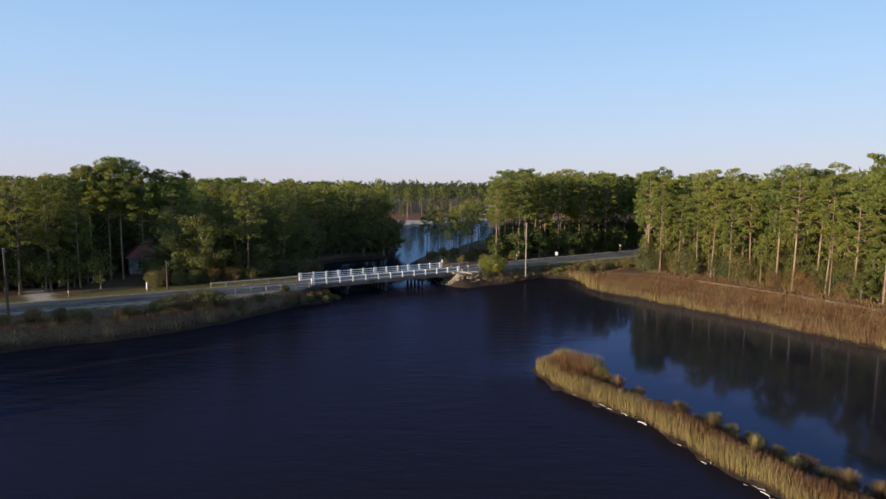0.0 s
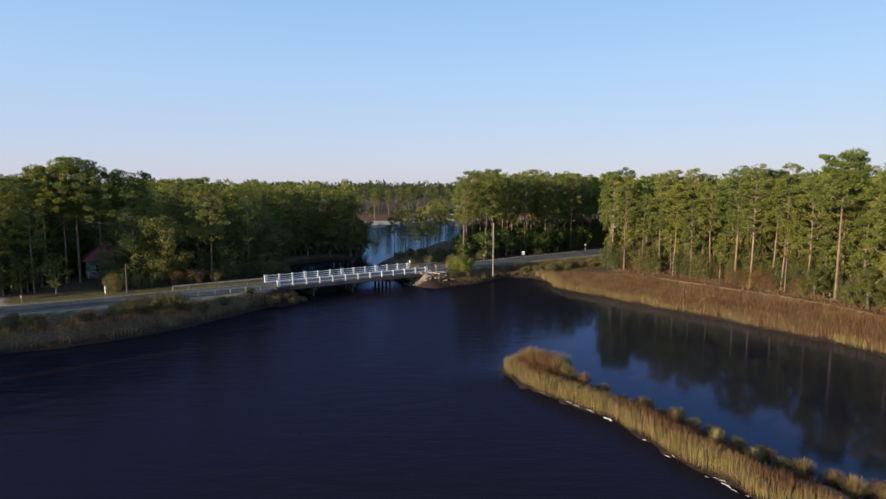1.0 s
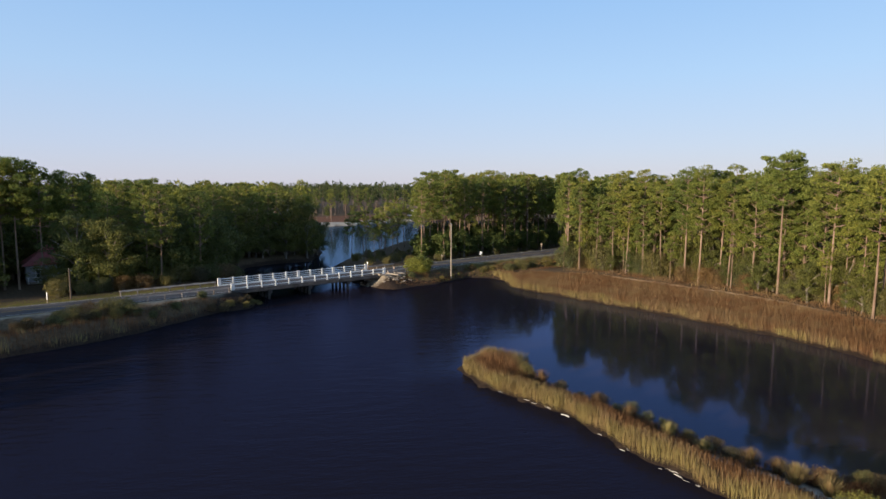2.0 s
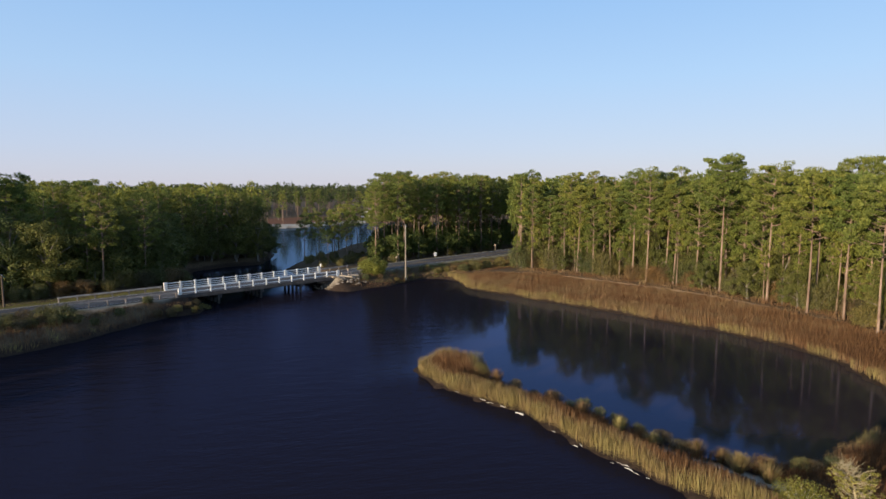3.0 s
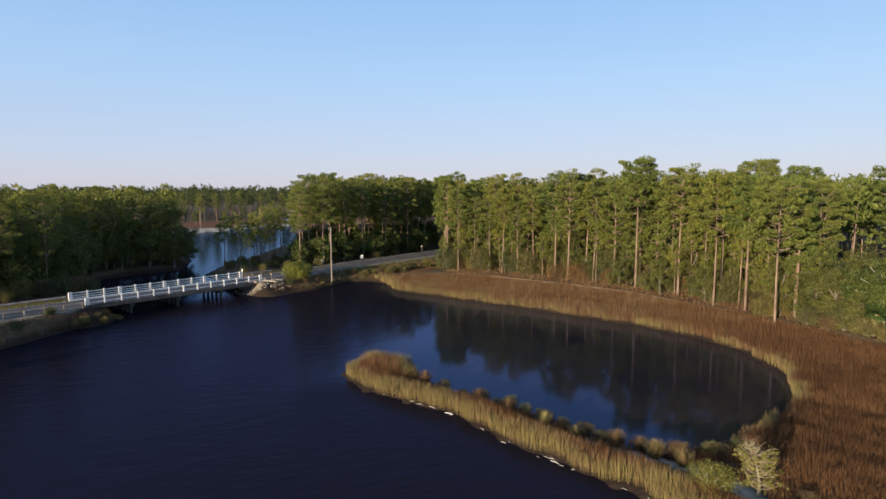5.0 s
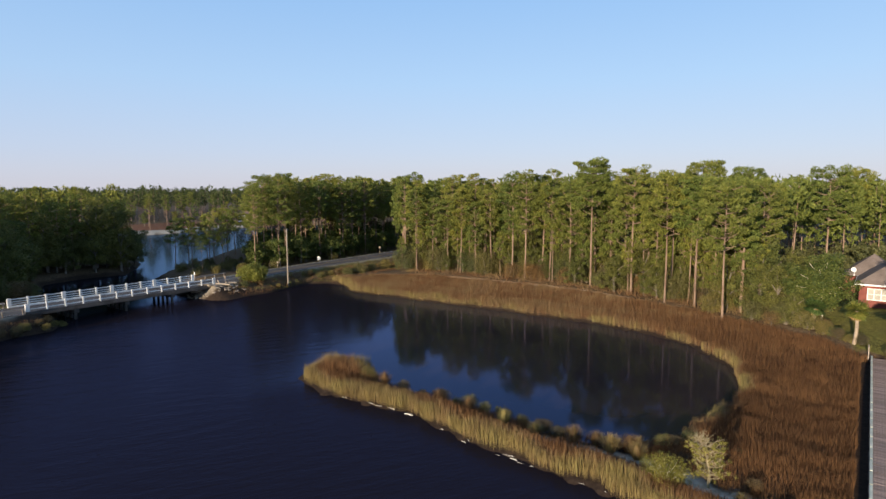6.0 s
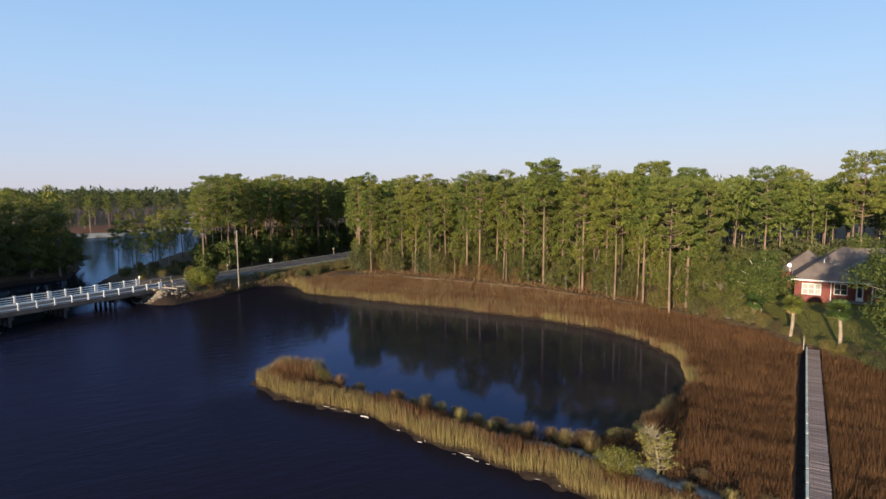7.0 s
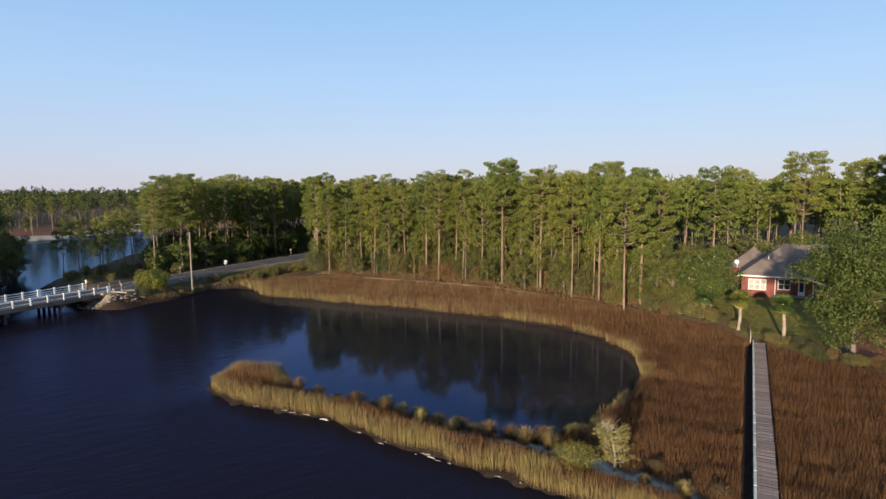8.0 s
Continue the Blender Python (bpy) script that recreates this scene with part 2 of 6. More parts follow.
def water_material():
    """Dark tannin water: wind ripples on the open reach, nearly still in the sheltered pond, clear sky on the creek."""
    m, nt, b = material("water")
    nt.nodes.remove(b)

    def stored(name):
        at = nt.nodes.new("ShaderNodeAttribute")
        at.attribute_name = name
        return at.outputs["Fac"]

    def ranged(fac, top, low, high):
        r = node(nt, "ShaderNodeMapRange")
        r.inputs["From Max"].default_value, r.inputs["To Min"].default_value, r.inputs["To Max"].default_value = top, low, high
        nt.links.new(fac, r.inputs["Value"])
        return r.outputs[0]

    ripple, shoal, creek = stored("ripple"), stored("shoal"), stored("creek")
    waves = nt.nodes.new("ShaderNodeMath")
    swell = nt.nodes.new("ShaderNodeMath")
    waves.operation = swell.operation = "MULTIPLY_ADD"
    nt.links.new(noise_fac(nt, 0.1, 2), swell.inputs[0])
    swell.inputs[1].default_value = 0.6
    nt.links.new(noise_fac(nt, 0.8, 3, stretch=(0.4, 1.2, 1), rough=0.55), swell.inputs[2])
    nt.links.new(noise_fac(nt, 2.6, 3, stretch=(0.5, 1.3, 1), rough=0.6), waves.inputs[0])
    waves.inputs[1].default_value = 0.4
    nt.links.new(swell.outputs[0], waves.inputs[2])
    bp = node(nt, "ShaderNodeBump", Distance=0.2)
    nt.links.new(ripple, bp.inputs["Strength"])
    nt.links.new(waves.outputs[0], bp.inputs["Height"])
    deep = node(nt, "ShaderNodeBsdfDiffuse")
    nt.links.new(mixed(nt, shoal, (0.0145, 0.012, 0.0158), (0.055, 0.039, 0.031)), deep.inputs["Color"])
    gloss = node(nt, "ShaderNodeBsdfGlossy")
    tint = mixed(nt, ranged(ripple, 0.34, 0.0, 1.0), (0.5, 0.6, 1.0), (0.135, 0.155, 0.295))
    nt.links.new(mixed(nt, creek, tint, (0.3, 0.45, 0.66)), gloss.inputs["Color"])
    nt.links.new(ranged(ripple, 0.34, 0.065, 0.14), gloss.inputs["Roughness"])
    fres = node(nt, "ShaderNodeFresnel", IOR=1.24)
    mx = nt.nodes.new("ShaderNodeMixShader")
    nt.links.new(bp.outputs[0], gloss.inputs["Normal"])
    nt.links.new(bp.outputs[0], fres.inputs["Normal"])
    nt.links.new(fres.outputs[0], mx.inputs[0])
    nt.links.new(deep.outputs[0], mx.inputs[1])
    nt.links.new(gloss.outputs[0], mx.inputs[2])
    nt.links.new(mx.outputs[0], nt.nodes["Material Output"].inputs["Surface"])
    return m


WATER = water_material()


# ------------------------------------------------------------------ mesh helpers
def part(name, bm, mat, parent=None, label=""):
    me = bpy.data.meshes.new(name)
    if isinstance(bm, bmesh.types.BMesh):
        bm.to_mesh(me)
        bm.free()
    else:
        me.from_pydata(bm[0], [], bm[1])
    me.materials.append(mat)
    ob = new(name, me)
    if parent is not None:
        ob.parent = parent
    return tagged(ob, label) if label else ob


def box(bm, size, at=(0, 0, 0), turn=0.0, bevel=0.0, m=None):
    r = bmesh.ops.create_cube(bm, size=1.0)
    bmesh.ops.scale(bm, vec=size, verts=r["verts"])
    if bevel:
        es = list({e for v in r["verts"] for e in v.link_edges})
        got = bmesh.ops.bevel(bm, geom=es, offset=bevel, segments=1, affect="EDGES")
        vs = list({v for f in got["faces"] for v in f.verts} | {v for v in r["verts"] if v.is_valid})
    else:
        vs = r["verts"]
    bmesh.ops.transform(bm, matrix=(m or Matrix()) @ pose(*at, 0, 0, turn), verts=vs)
    return bm


def boxed(size, at=(0, 0, 0), turn=0.0, bevel=0.0):
    return box(bmesh.new(), size, at, turn, bevel)


def tube(verts, faces, pts, radii, sides=6):
    """Adds a tapered tube along pts to the lists verts and faces."""
    base = len(verts)
    pts = [Vector(p) for p in pts]
    for i, p in enumerate(pts):
        d = (pts[min(i + 1, len(pts) - 1)] - pts[max(i - 1, 0)]).normalized()
        a = d.cross(Vector((0.31, 0.95, 0.07))).normalized()
        if d.z > 0.9:
            a = Vector((1, 0, 0))
        b = d.cross(a).normalized()
        for k in range(sides):
            an = 2 * math.pi * k / sides
            verts.append(tuple(p + (a * math.cos(an) + b * math.sin(an)) * radii[i]))
    for i in range(len(pts) - 1):
        for k in range(sides):
            k2 = (k + 1) % sides
            faces.append((base + i * sides + k, base + i * sides + k2, base + (i + 1) * sides + k2, base + (i + 1) * sides + k))
    faces.append(tuple(base + (len(pts) - 1) * sides + k for k in range(sides)))


def leaf_cards(rng, centres, normals, length, width, radial=False):
    """Many small pointed leaves or needle tufts; returns vertices and faces."""
    n = len(centres)
    nz = normals / (np.linalg.norm(normals, axis=1, keepdims=True) + 1e-9)
    rnd = rng.normal(size=(n, 3))
    a = np.cross(nz, rnd)
    a /= np.linalg.norm(a, axis=1, keepdims=True) + 1e-9
    b = np.cross(nz, a)
    if radial:                                           # needle tufts stand out from their twig
        a, b = nz, a
    ln = (length * rng.uniform(0.6, 1.3, n))[:, None]
    wd = (width * rng.uniform(0.6, 1.3, n))[:, None]
    v = np.stack([centres - a * ln * 0.5 - b * wd * 0.5, centres - a * ln * 0.35 + b * wd * 0.5, centres + a * ln * 0.5], 1)
    return v.reshape(-1, 3), np.arange(n * 3).reshape(n, 3)


def clump_leaves(rng, clumps, per, length, width, up=0.35, radial=False):
    """clumps: rows of centre and three radii."""
    cs, ns = [], []
    for c in clumps:
        d = rng.normal(size=(per, 3))
        d /= np.linalg.norm(d, axis=1, keepdims=True)
        r = rng.uniform(0.35, 1.0, (per, 1)) ** 0.6
        cs.append(np.array(c[:3]) + d * r * np.array(c[3:6]))
        ns.append(d * 0.8 + rng.normal(size=(per, 3)) * 0.5 + np.array((0, 0, up)))
    return leaf_cards(rng, np.concatenate(cs), np.concatenate(ns), length, width, radial)


def mesh_np(name, v, f, mat, parent=None, floats=None):
    """A mesh from arrays: v (n, 3), f (m, 3 or 4); floats: point attributes by name."""
    me = bpy.data.meshes.new(name)
    k = f.shape[1]
    me.vertices.add(len(v))
    me.vertices.foreach_set("co", np.asarray(v, np.float32).ravel())
    me.loops.add(f.size)
    me.loops.foreach_set("vertex_index", np.asarray(f, np.int32).ravel())
    me.polygons.add(len(f))
    me.polygons.foreach_set("loop_start", np.arange(0, f.size, k, dtype=np.int32))
    for key, val in (floats or {}).items():
        val = np.asarray(val, np.float32)
        if val.ndim == 2:
            at = me.attributes.new(key, "FLOAT_COLOR", "POINT")
            at.data.foreach_set("color", val.ravel())
        else:
            at = me.attributes.new(key, "FLOAT", "POINT")
            at.data.foreach_set("value", val)
    me.update()
    me.validate()
    me.materials.append(mat)
    ob = new(name, me)
    if parent is not None:
        ob.parent = parent
    return ob


def smooth(x, a, b):
    t = np.clip((np.asarray(x, float) - a) / (b - a), 0, 1)
    return t * t * (3 - 2 * t)


def inside(px, py, poly):
    """Which points lie in a closed outline."""
    res = np.zeros(np.shape(px), bool)
    q = np.asarray(poly, float)
    for (x1, y1), (x2, y2) in zip(q, np.roll(q, -1, 0)):
        if y1 == y2:
            continue
        c = (py < y1) != (py < y2)
        res ^= c & (px < (x2 - x1) * (py - y1) / (y2 - y1) + x1)
    return res


def line_distance(px, py, line, closed=False):
    q = np.asarray(line, float)
    best = np.full(np.shape(px), 1e9)
    for (x1, y1), (x2, y2) in zip(q, np.roll(q, -1, 0)) if closed else zip(q[:-1], q[1:]):
        dx, dy = x2 - x1, y2 - y1
        t = np.clip(((px - x1) * dx + (py - y1) * dy) / (dx * dx + dy * dy + 1e-9), 0, 1)
        best = np.minimum(best, np.hypot(px - x1 - t * dx, py - y1 - t * dy))
    return best


def wobble(px, py, scale, seed=0.0):
    """Smooth noise between -1 and 1 over the plan."""
    px, py = np.asarray(px, float) / scale + seed, np.asarray(py, float) / scale - seed
    return (np.sin(px * 1.7 + 2.1 * np.sin(py * 0.9)) + np.sin(py * 2.3 + 1.7 * np.sin(px * 1.3 + 1)) + np.sin((px + py) * 3.1 + np.sin(px * 2.7))) / 3


# ------------------------------------------------------------------ plan
SHORE_WEST = [(-112.0, -70.0), (-92.0, -20.0), (-78.0, 14.0), (-68.0, 36.0), (-58.0, 49.5), (-46.5, 57.8), (-42.5, 60.6), (-38.1, 62.3), (-31.6, 67.5),
              (-28.3, 71.3), (-23.5, 79.4), (-20.5, 86.6), (-19.1, 92.3), (-20.8, 103.9)]
SHORE_CREEK = [(-27.0, 116.0), (-27.6, 126.5), (-22.5, 132.3), (-15.2, 135.6), (-14.0, 149.8), (-17.5, 180.5), (-21.9, 207.8), (-28.4, 234.1), (-26.2, 246.1),
               (-9.8, 254.8), (6.6, 273.4), (43.8, 289.8), (65.6, 273.4), (72.2, 246.1), (60.2, 224.2), (38.3, 207.8), (18.6, 191.4), (5.0, 169.5),
               (-1.4, 149.3), (-7.2, 135.6), (-9.2, 125.8), (-4.4, 113.8), (-1.6, 106.1)]
SHORE_MARSH = [(-2.7, 102.3), (1.1, 100.1), (4.9, 99.3), (10.1, 101.6), (17.2, 108.2), (21.4, 107.6), (22.9, 103.0), (22.5, 96.8), (30.6, 84.5), (37.2, 75.0),
               (42.0, 67.4), (45.2, 62.5), (48.2, 55.1), (49.4, 48.6), (47.5, 42.5), (44.5, 37.8), (41.0, 34.4), (37.0, 32.2), (35.0, 31.7)]
SHORE_SPIT = [(33.6, 31.1), (29.8, 29.6), (25.8, 30.2), (23.1, 33.0), (21.3, 36.3), (19.5, 40.1), (16.5, 44.6), (14.3, 48.3), (14.2, 52.8),
              (11.5, 56.7), (8.6, 55.6), (7.7, 53.2), (8.4, 49.2), (11.3, 45.4), (14.0, 41.7), (15.2, 38.2), (16.8, 34.1), (17.8, 31.6),
              (19.7, 28.0), (21.2, 24.5), (23.0, 19.7), (24.1, 13.1), (23.0, 4.4), (26.2, -10.9), (43.8, -43.8), (65.6, -131.2), (-112.0, -131.2)]
SHORE = SHORE_WEST + SHORE_CREEK + SHORE_MARSH + SHORE_SPIT
MARSH_BACK = [(23.5, 107.3), (30.6, 106.6), (39.4, 102.3), (46.2, 93.2), (52.5, 84.0), (55.8, 77.1), (58.0, 67.3), (60.2, 58.0), (61.2, 48.1),
              (61.2, 41.6), (59.6, 37.2), (58.5, 33.9), (57.9, 27.9), (57.4, 22.3), (56.0, 10.0), (60.0, -20.0)]
MARSH = SHORE_MARSH[5:] + SHORE_SPIT[:-2] + MARSH_BACK[::-1]
ROAD = [(-220.0, -5.0), (-120.0, 38.0), (-75.0, 61.0), (-56.0, 71.0), (-40.0, 79.8), (-23.0, 90.3), (-0.3, 104.3), (11.3, 113.6), (24.0, 122.6),
        (37.0, 131.0), (54.0, 143.5), (80.0, 165.0), (130.0, 200.0)]
LAWN = [(59.2, 33.0), (59.8, 36.5), (62.5, 41.0), (65.5, 47.5), (72.0, 54.0), (84.0, 56.0), (90.0, 47.0), (84.0, 36.0), (70.0, 33.0), (63.0, 29.0), (59.0, 29.0)]
STRAW = [(58.5, 19.0), (60.0, 25.0), (66.0, 30.0), (74.0, 34.0), (90.0, 36.0), (100.0, 20.0), (80.0, 5.0), (60.0, 8.0)]
CLEARING = [(-40.0, 246.0), (-9.8, 256.0), (6.6, 275.0), (43.8, 291.0), (75.0, 300.0), (60.0, 325.0), (0.0, 318.0), (-45.0, 300.0), (-80.0, 250.0)]
DRIVE = [(-53.2, 74.8), (-55.4, 77.2), (-58.6, 80.6), (-63.0, 86.5)]
SPIT_SAND = [(21.2, 33.6), (22.6, 31.6), (24.2, 28.5), (25.1, 26.4), (26.0, 22.4), (26.9, 20.2), (27.3, 17.5)]
BRIDGE_A, BRIDGE_B = Vector((-23.0, 90.25, 0)), Vector((-0.3, 104.3, 0))
ALONG = (BRIDGE_B - BRIDGE_A).normalized()
ACROSS = Vector((-ALONG.y, ALONG.x, 0))
ROAD_Z, ROAD_HALF = 1.85, 3.05


def to_water(px, py):
    """Signed distance to the shore: above 0 on land."""
    d = line_distance(px, py, SHORE, True)
    return np.where(inside(px, py, SHORE), -d, d)


def ground_height(px, py):
    px, py = np.asarray(px, float), np.asarray(py, float)
    d = to_water(px, py)
    near = np.maximum(np.abs(px - 20), np.abs(py - 70)) < 170
    d = d + np.where(near, 0.35 * wobble(px, py, 2.3), 0.0)
    marsh = inside(px, py, MARSH)
    high = 1.35 + 0.18 * wobble(px, py, 14)
    back = line_distance(px, py, MARSH_BACK)
    land = np.where(marsh, 0.05 + 0.38 * smooth(d, 0, 2.5) + 0.25 * smooth(4 - back, 0, 4), np.minimum(high, 0.15 + 0.4 * np.maximum(d, 0)))
    land = np.where(~marsh & (back < 6) & (px > 22), np.maximum(land, 1.0), land)
    z = np.where(d > 0, land, np.maximum(-1.6, d * 0.5))
    rd = line_distance(px, py, ROAD)
    t = (px - BRIDGE_A.x) * ALONG.x + (py - BRIDGE_A.y) * ALONG.y
    span = (BRIDGE_B - BRIDGE_A).length
    off_bridge = (t < 1.2) | (t > span - 1.2)
    bank = ROAD_Z - 0.06 - 0.5 * np.maximum(rd - ROAD_HALF - 1.2, 0)
    cut = np.minimum(t - 1.2, span - 1.2 - t)
    z = np.where(off_bridge, np.maximum(z, bank), np.maximum(z, np.minimum(bank, ROAD_Z - 0.75) - 0.75 * np.maximum(cut, 0)))
    z = np.where(rd < ROAD_HALF + 0.6, np.where(off_bridge, ROAD_Z - 0.06, z), z)
    return z


def height_at(x, y):
    return float(ground_height(np.array([x]), np.array([y]))[0])


# ------------------------------------------------------------------ ground and water
def steps(*spans):
    out = [spans[0][0]]
    for a, b, s in spans:
        n = max(1, round((b - a) / s))
        out += [a + (b - a) * (i + 1) / n for i in range(n)]
    return np.array(out)


def grid_mesh(name, xs, ys, zfun, mat, floats):
    gx, gy = np.meshgrid(xs, ys)
    px, py = gx.ravel(), gy.ravel()
    v = np.stack([px, py, zfun(px, py)], 1)
    nx, ny = len(xs), len(ys)
    i = (np.arange(ny - 1)[:, None] * nx + np.arange(nx - 1)[None, :]).ravel()
    f = np.stack([i, i + 1, i + nx + 1, i + nx], 1)
    ob = mesh_np(name, v, f, mat, None, floats(px, py))
    ob.data.polygons.foreach_set("use_smooth", np.ones(len(f), bool))
    return ob


def zones(px, py):
    rd = line_distance(px, py, ROAD)
    edge = 0.8 * wobble(px, py, 3.0)
    far = py > 240
    grass = np.where(inside(px, py, LAWN), 1.0, 0.0)
    d = to_water(px, py)
    north = (px + 23.0) * -0.526 + (py - 90.25) * 0.851 > 0
    verge = np.where(px < -15, np.where(north, 8.5, 4.6), 6.0)
    grass = np.maximum(grass, np.where((rd + edge < verge) & ~far & (d > 5), 0.85 * smooth(verge - rd - edge, 0, 2), 0))
    straw = np.where(inside(px + edge, py + edge, STRAW), 1.0, 0.0)
    straw = np.maximum(straw, np.where(inside(px, py, CLEARING), 0.55, 0.0))
    sand = np.where(line_distance(px, py, SPIT_SAND) + edge * 0.5 < 0.7, 1.0, 0.0)
    sand = np.maximum(sand, np.where(far & (d > 0) & (d < 6) & (px < 24), 1.0, 0.0))
    sand = np.maximum(sand, np.where((rd > ROAD_HALF) & (rd < ROAD_HALF + 1.1 + edge * 0.5), np.where(north & (px < -15), 0.2, 0.5), 0.0))
    sand = np.maximum(sand, np.where(line_distance(px, py, DRIVE) + edge * 0.3 < 1.5, 0.9, 0.0))
    # strip: shade on the boardwalk's pond side, put into the ground colour
    bt, bs = (px - 58.3) * -0.862 + (py - 34.0) * -0.507, (px - 58.3) * -0.507 + (py - 34.0) * 0.862
    strip = smooth(1.5 - np.abs(bs - 0.4), 0, 0.5) * (bt > -1) * (bt < 60)
    heap = smooth(3.2 - np.hypot(px - 0.8, py - 102.3), 0, 1.5)
    sand = np.maximum(sand, 0.8 * heap)
    wet_or_shade = np.where(far, 0.0, smooth(1.5 + 0.4 * edge - d, 0, 0.7))
    wet_or_shade = np.maximum(wet_or_shade * (1 - heap), strip)
    return {"zone": np.stack([grass, straw, sand, np.ones_like(sand)], 1), "wet_or_shade": wet_or_shade}


GX = steps((-4000, -400, 600), (-400, -150, 25), (-150, -64, 3), (-64, 70, 0.9), (70, 110, 2.5), (110, 200, 10), (200, 400, 25), (400, 4000, 600))
GY = steps((-4000, -400, 600), (-400, -40, 30), (-40, 8, 4), (8, 136, 0.9), (136, 320, 3), (320, 500, 20), (500, 4500, 400))
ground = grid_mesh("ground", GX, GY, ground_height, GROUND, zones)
tagged(ground, "brown leaf litter, mown grass and sandy soil", "ground", kind="structure")


def ripples(px, py):
    side = (px - 8.0) * (96.8 - 53.2) - (py - 53.2) * (22.5 - 8.0)
    axis = np.interp(px, (-60, 9, 12, 15, 18, 22, 27, 33, 60), (54, 54, 49.5, 43.5, 38, 30.5, 23.5, 25.5, 26))
    lee = smooth(py - axis, -5, 1)                           # behind the spit
    still = smooth(side / 45.0, -8, 6) * lee
    creek = smooth(py - (96 + 0.62 * px), 4, 14)
    return {"ripple": 0.34 * (1 - 0.955 * np.maximum(still, creek * 0.8)), "creek": creek,
            "shoal": smooth(side / 45.0, 2, 9) * lee * (0.42 + 0.58 * smooth(py, 48, 72)) * smooth(11 + to_water(px, py), 0, 9)}


water = grid_mesh("water", steps((-300, -60, 20), (-60, 60, 1.5), (60, 300, 20)), steps((-300, 0, 20), (0, 130, 1.5), (130, 340, 10)),
                  lambda px, py: np.zeros_like(px), WATER, ripples)
tagged(water, "dark tannin-stained water with light wind ripples", "water", kind="structure")


# ------------------------------------------------------------------ road
def ribbon(name, line, offs, z, mat, lift):
    """A strip that follows a line in plan, at offsets from it."""
    pts = []
    q = [Vector((*p, 0)) for p in line]
    for a, b in zip(q[:-1], q[1:]):
        n = max(1, int((b - a).length / 2.0))
        pts += [a.lerp(b, i / n) for i in range(n)]
    pts.append(q[-1])
    v, f = [], []
    for i, p in enumerate(pts):
        d = (pts[min(i + 1, len(pts) - 1)] - pts[max(i - 1, 0)]).normalized()
        n = Vector((-d.y, d.x, 0))
        for o in offs:
            v.append(tuple(p + n * o + Vector((0, 0, z + lift))))
    k = len(offs)
    for i in range(len(pts) - 1):
        for j in range(k - 1):
            f.append((i * k + j, i * k + j + 1, (i + 1) * k + j + 1, (i + 1) * k + j))
    return part(name, (v, [t[::-1] for t in f]), mat)


def slab_under(ob, thick):
    md = ob.modifiers.new("thickness", "SOLIDIFY")
    md.thickness, md.offset = thick, -1


west = ROAD[:5] + [tuple((BRIDGE_A - ALONG * 0.02).xy)]
east = [tuple((BRIDGE_B + ALONG * 0.02).xy)] + ROAD[7:]
for side, line in (("road_west", west), ("road_east", east)):
    r = ribbon(side, line, (-ROAD_HALF, 0, ROAD_HALF), ROAD_Z, ASPHALT, 0.0)
    slab_under(r, 0.12)
    tagged(r, "worn grey two-lane asphalt road", "road", kind="structure")
    for nm, offs, mt in (("edge_line", (-2.82, -2.72), PAINT_LINE), ("edge_line", (2.72, 2.82), PAINT_LINE), ("centre_line", (-0.06, 0.06), YELLOW_LINE)):
        ln = ribbon(nm, line, offs, ROAD_Z, mt, 0.006)
        ln.parent = r


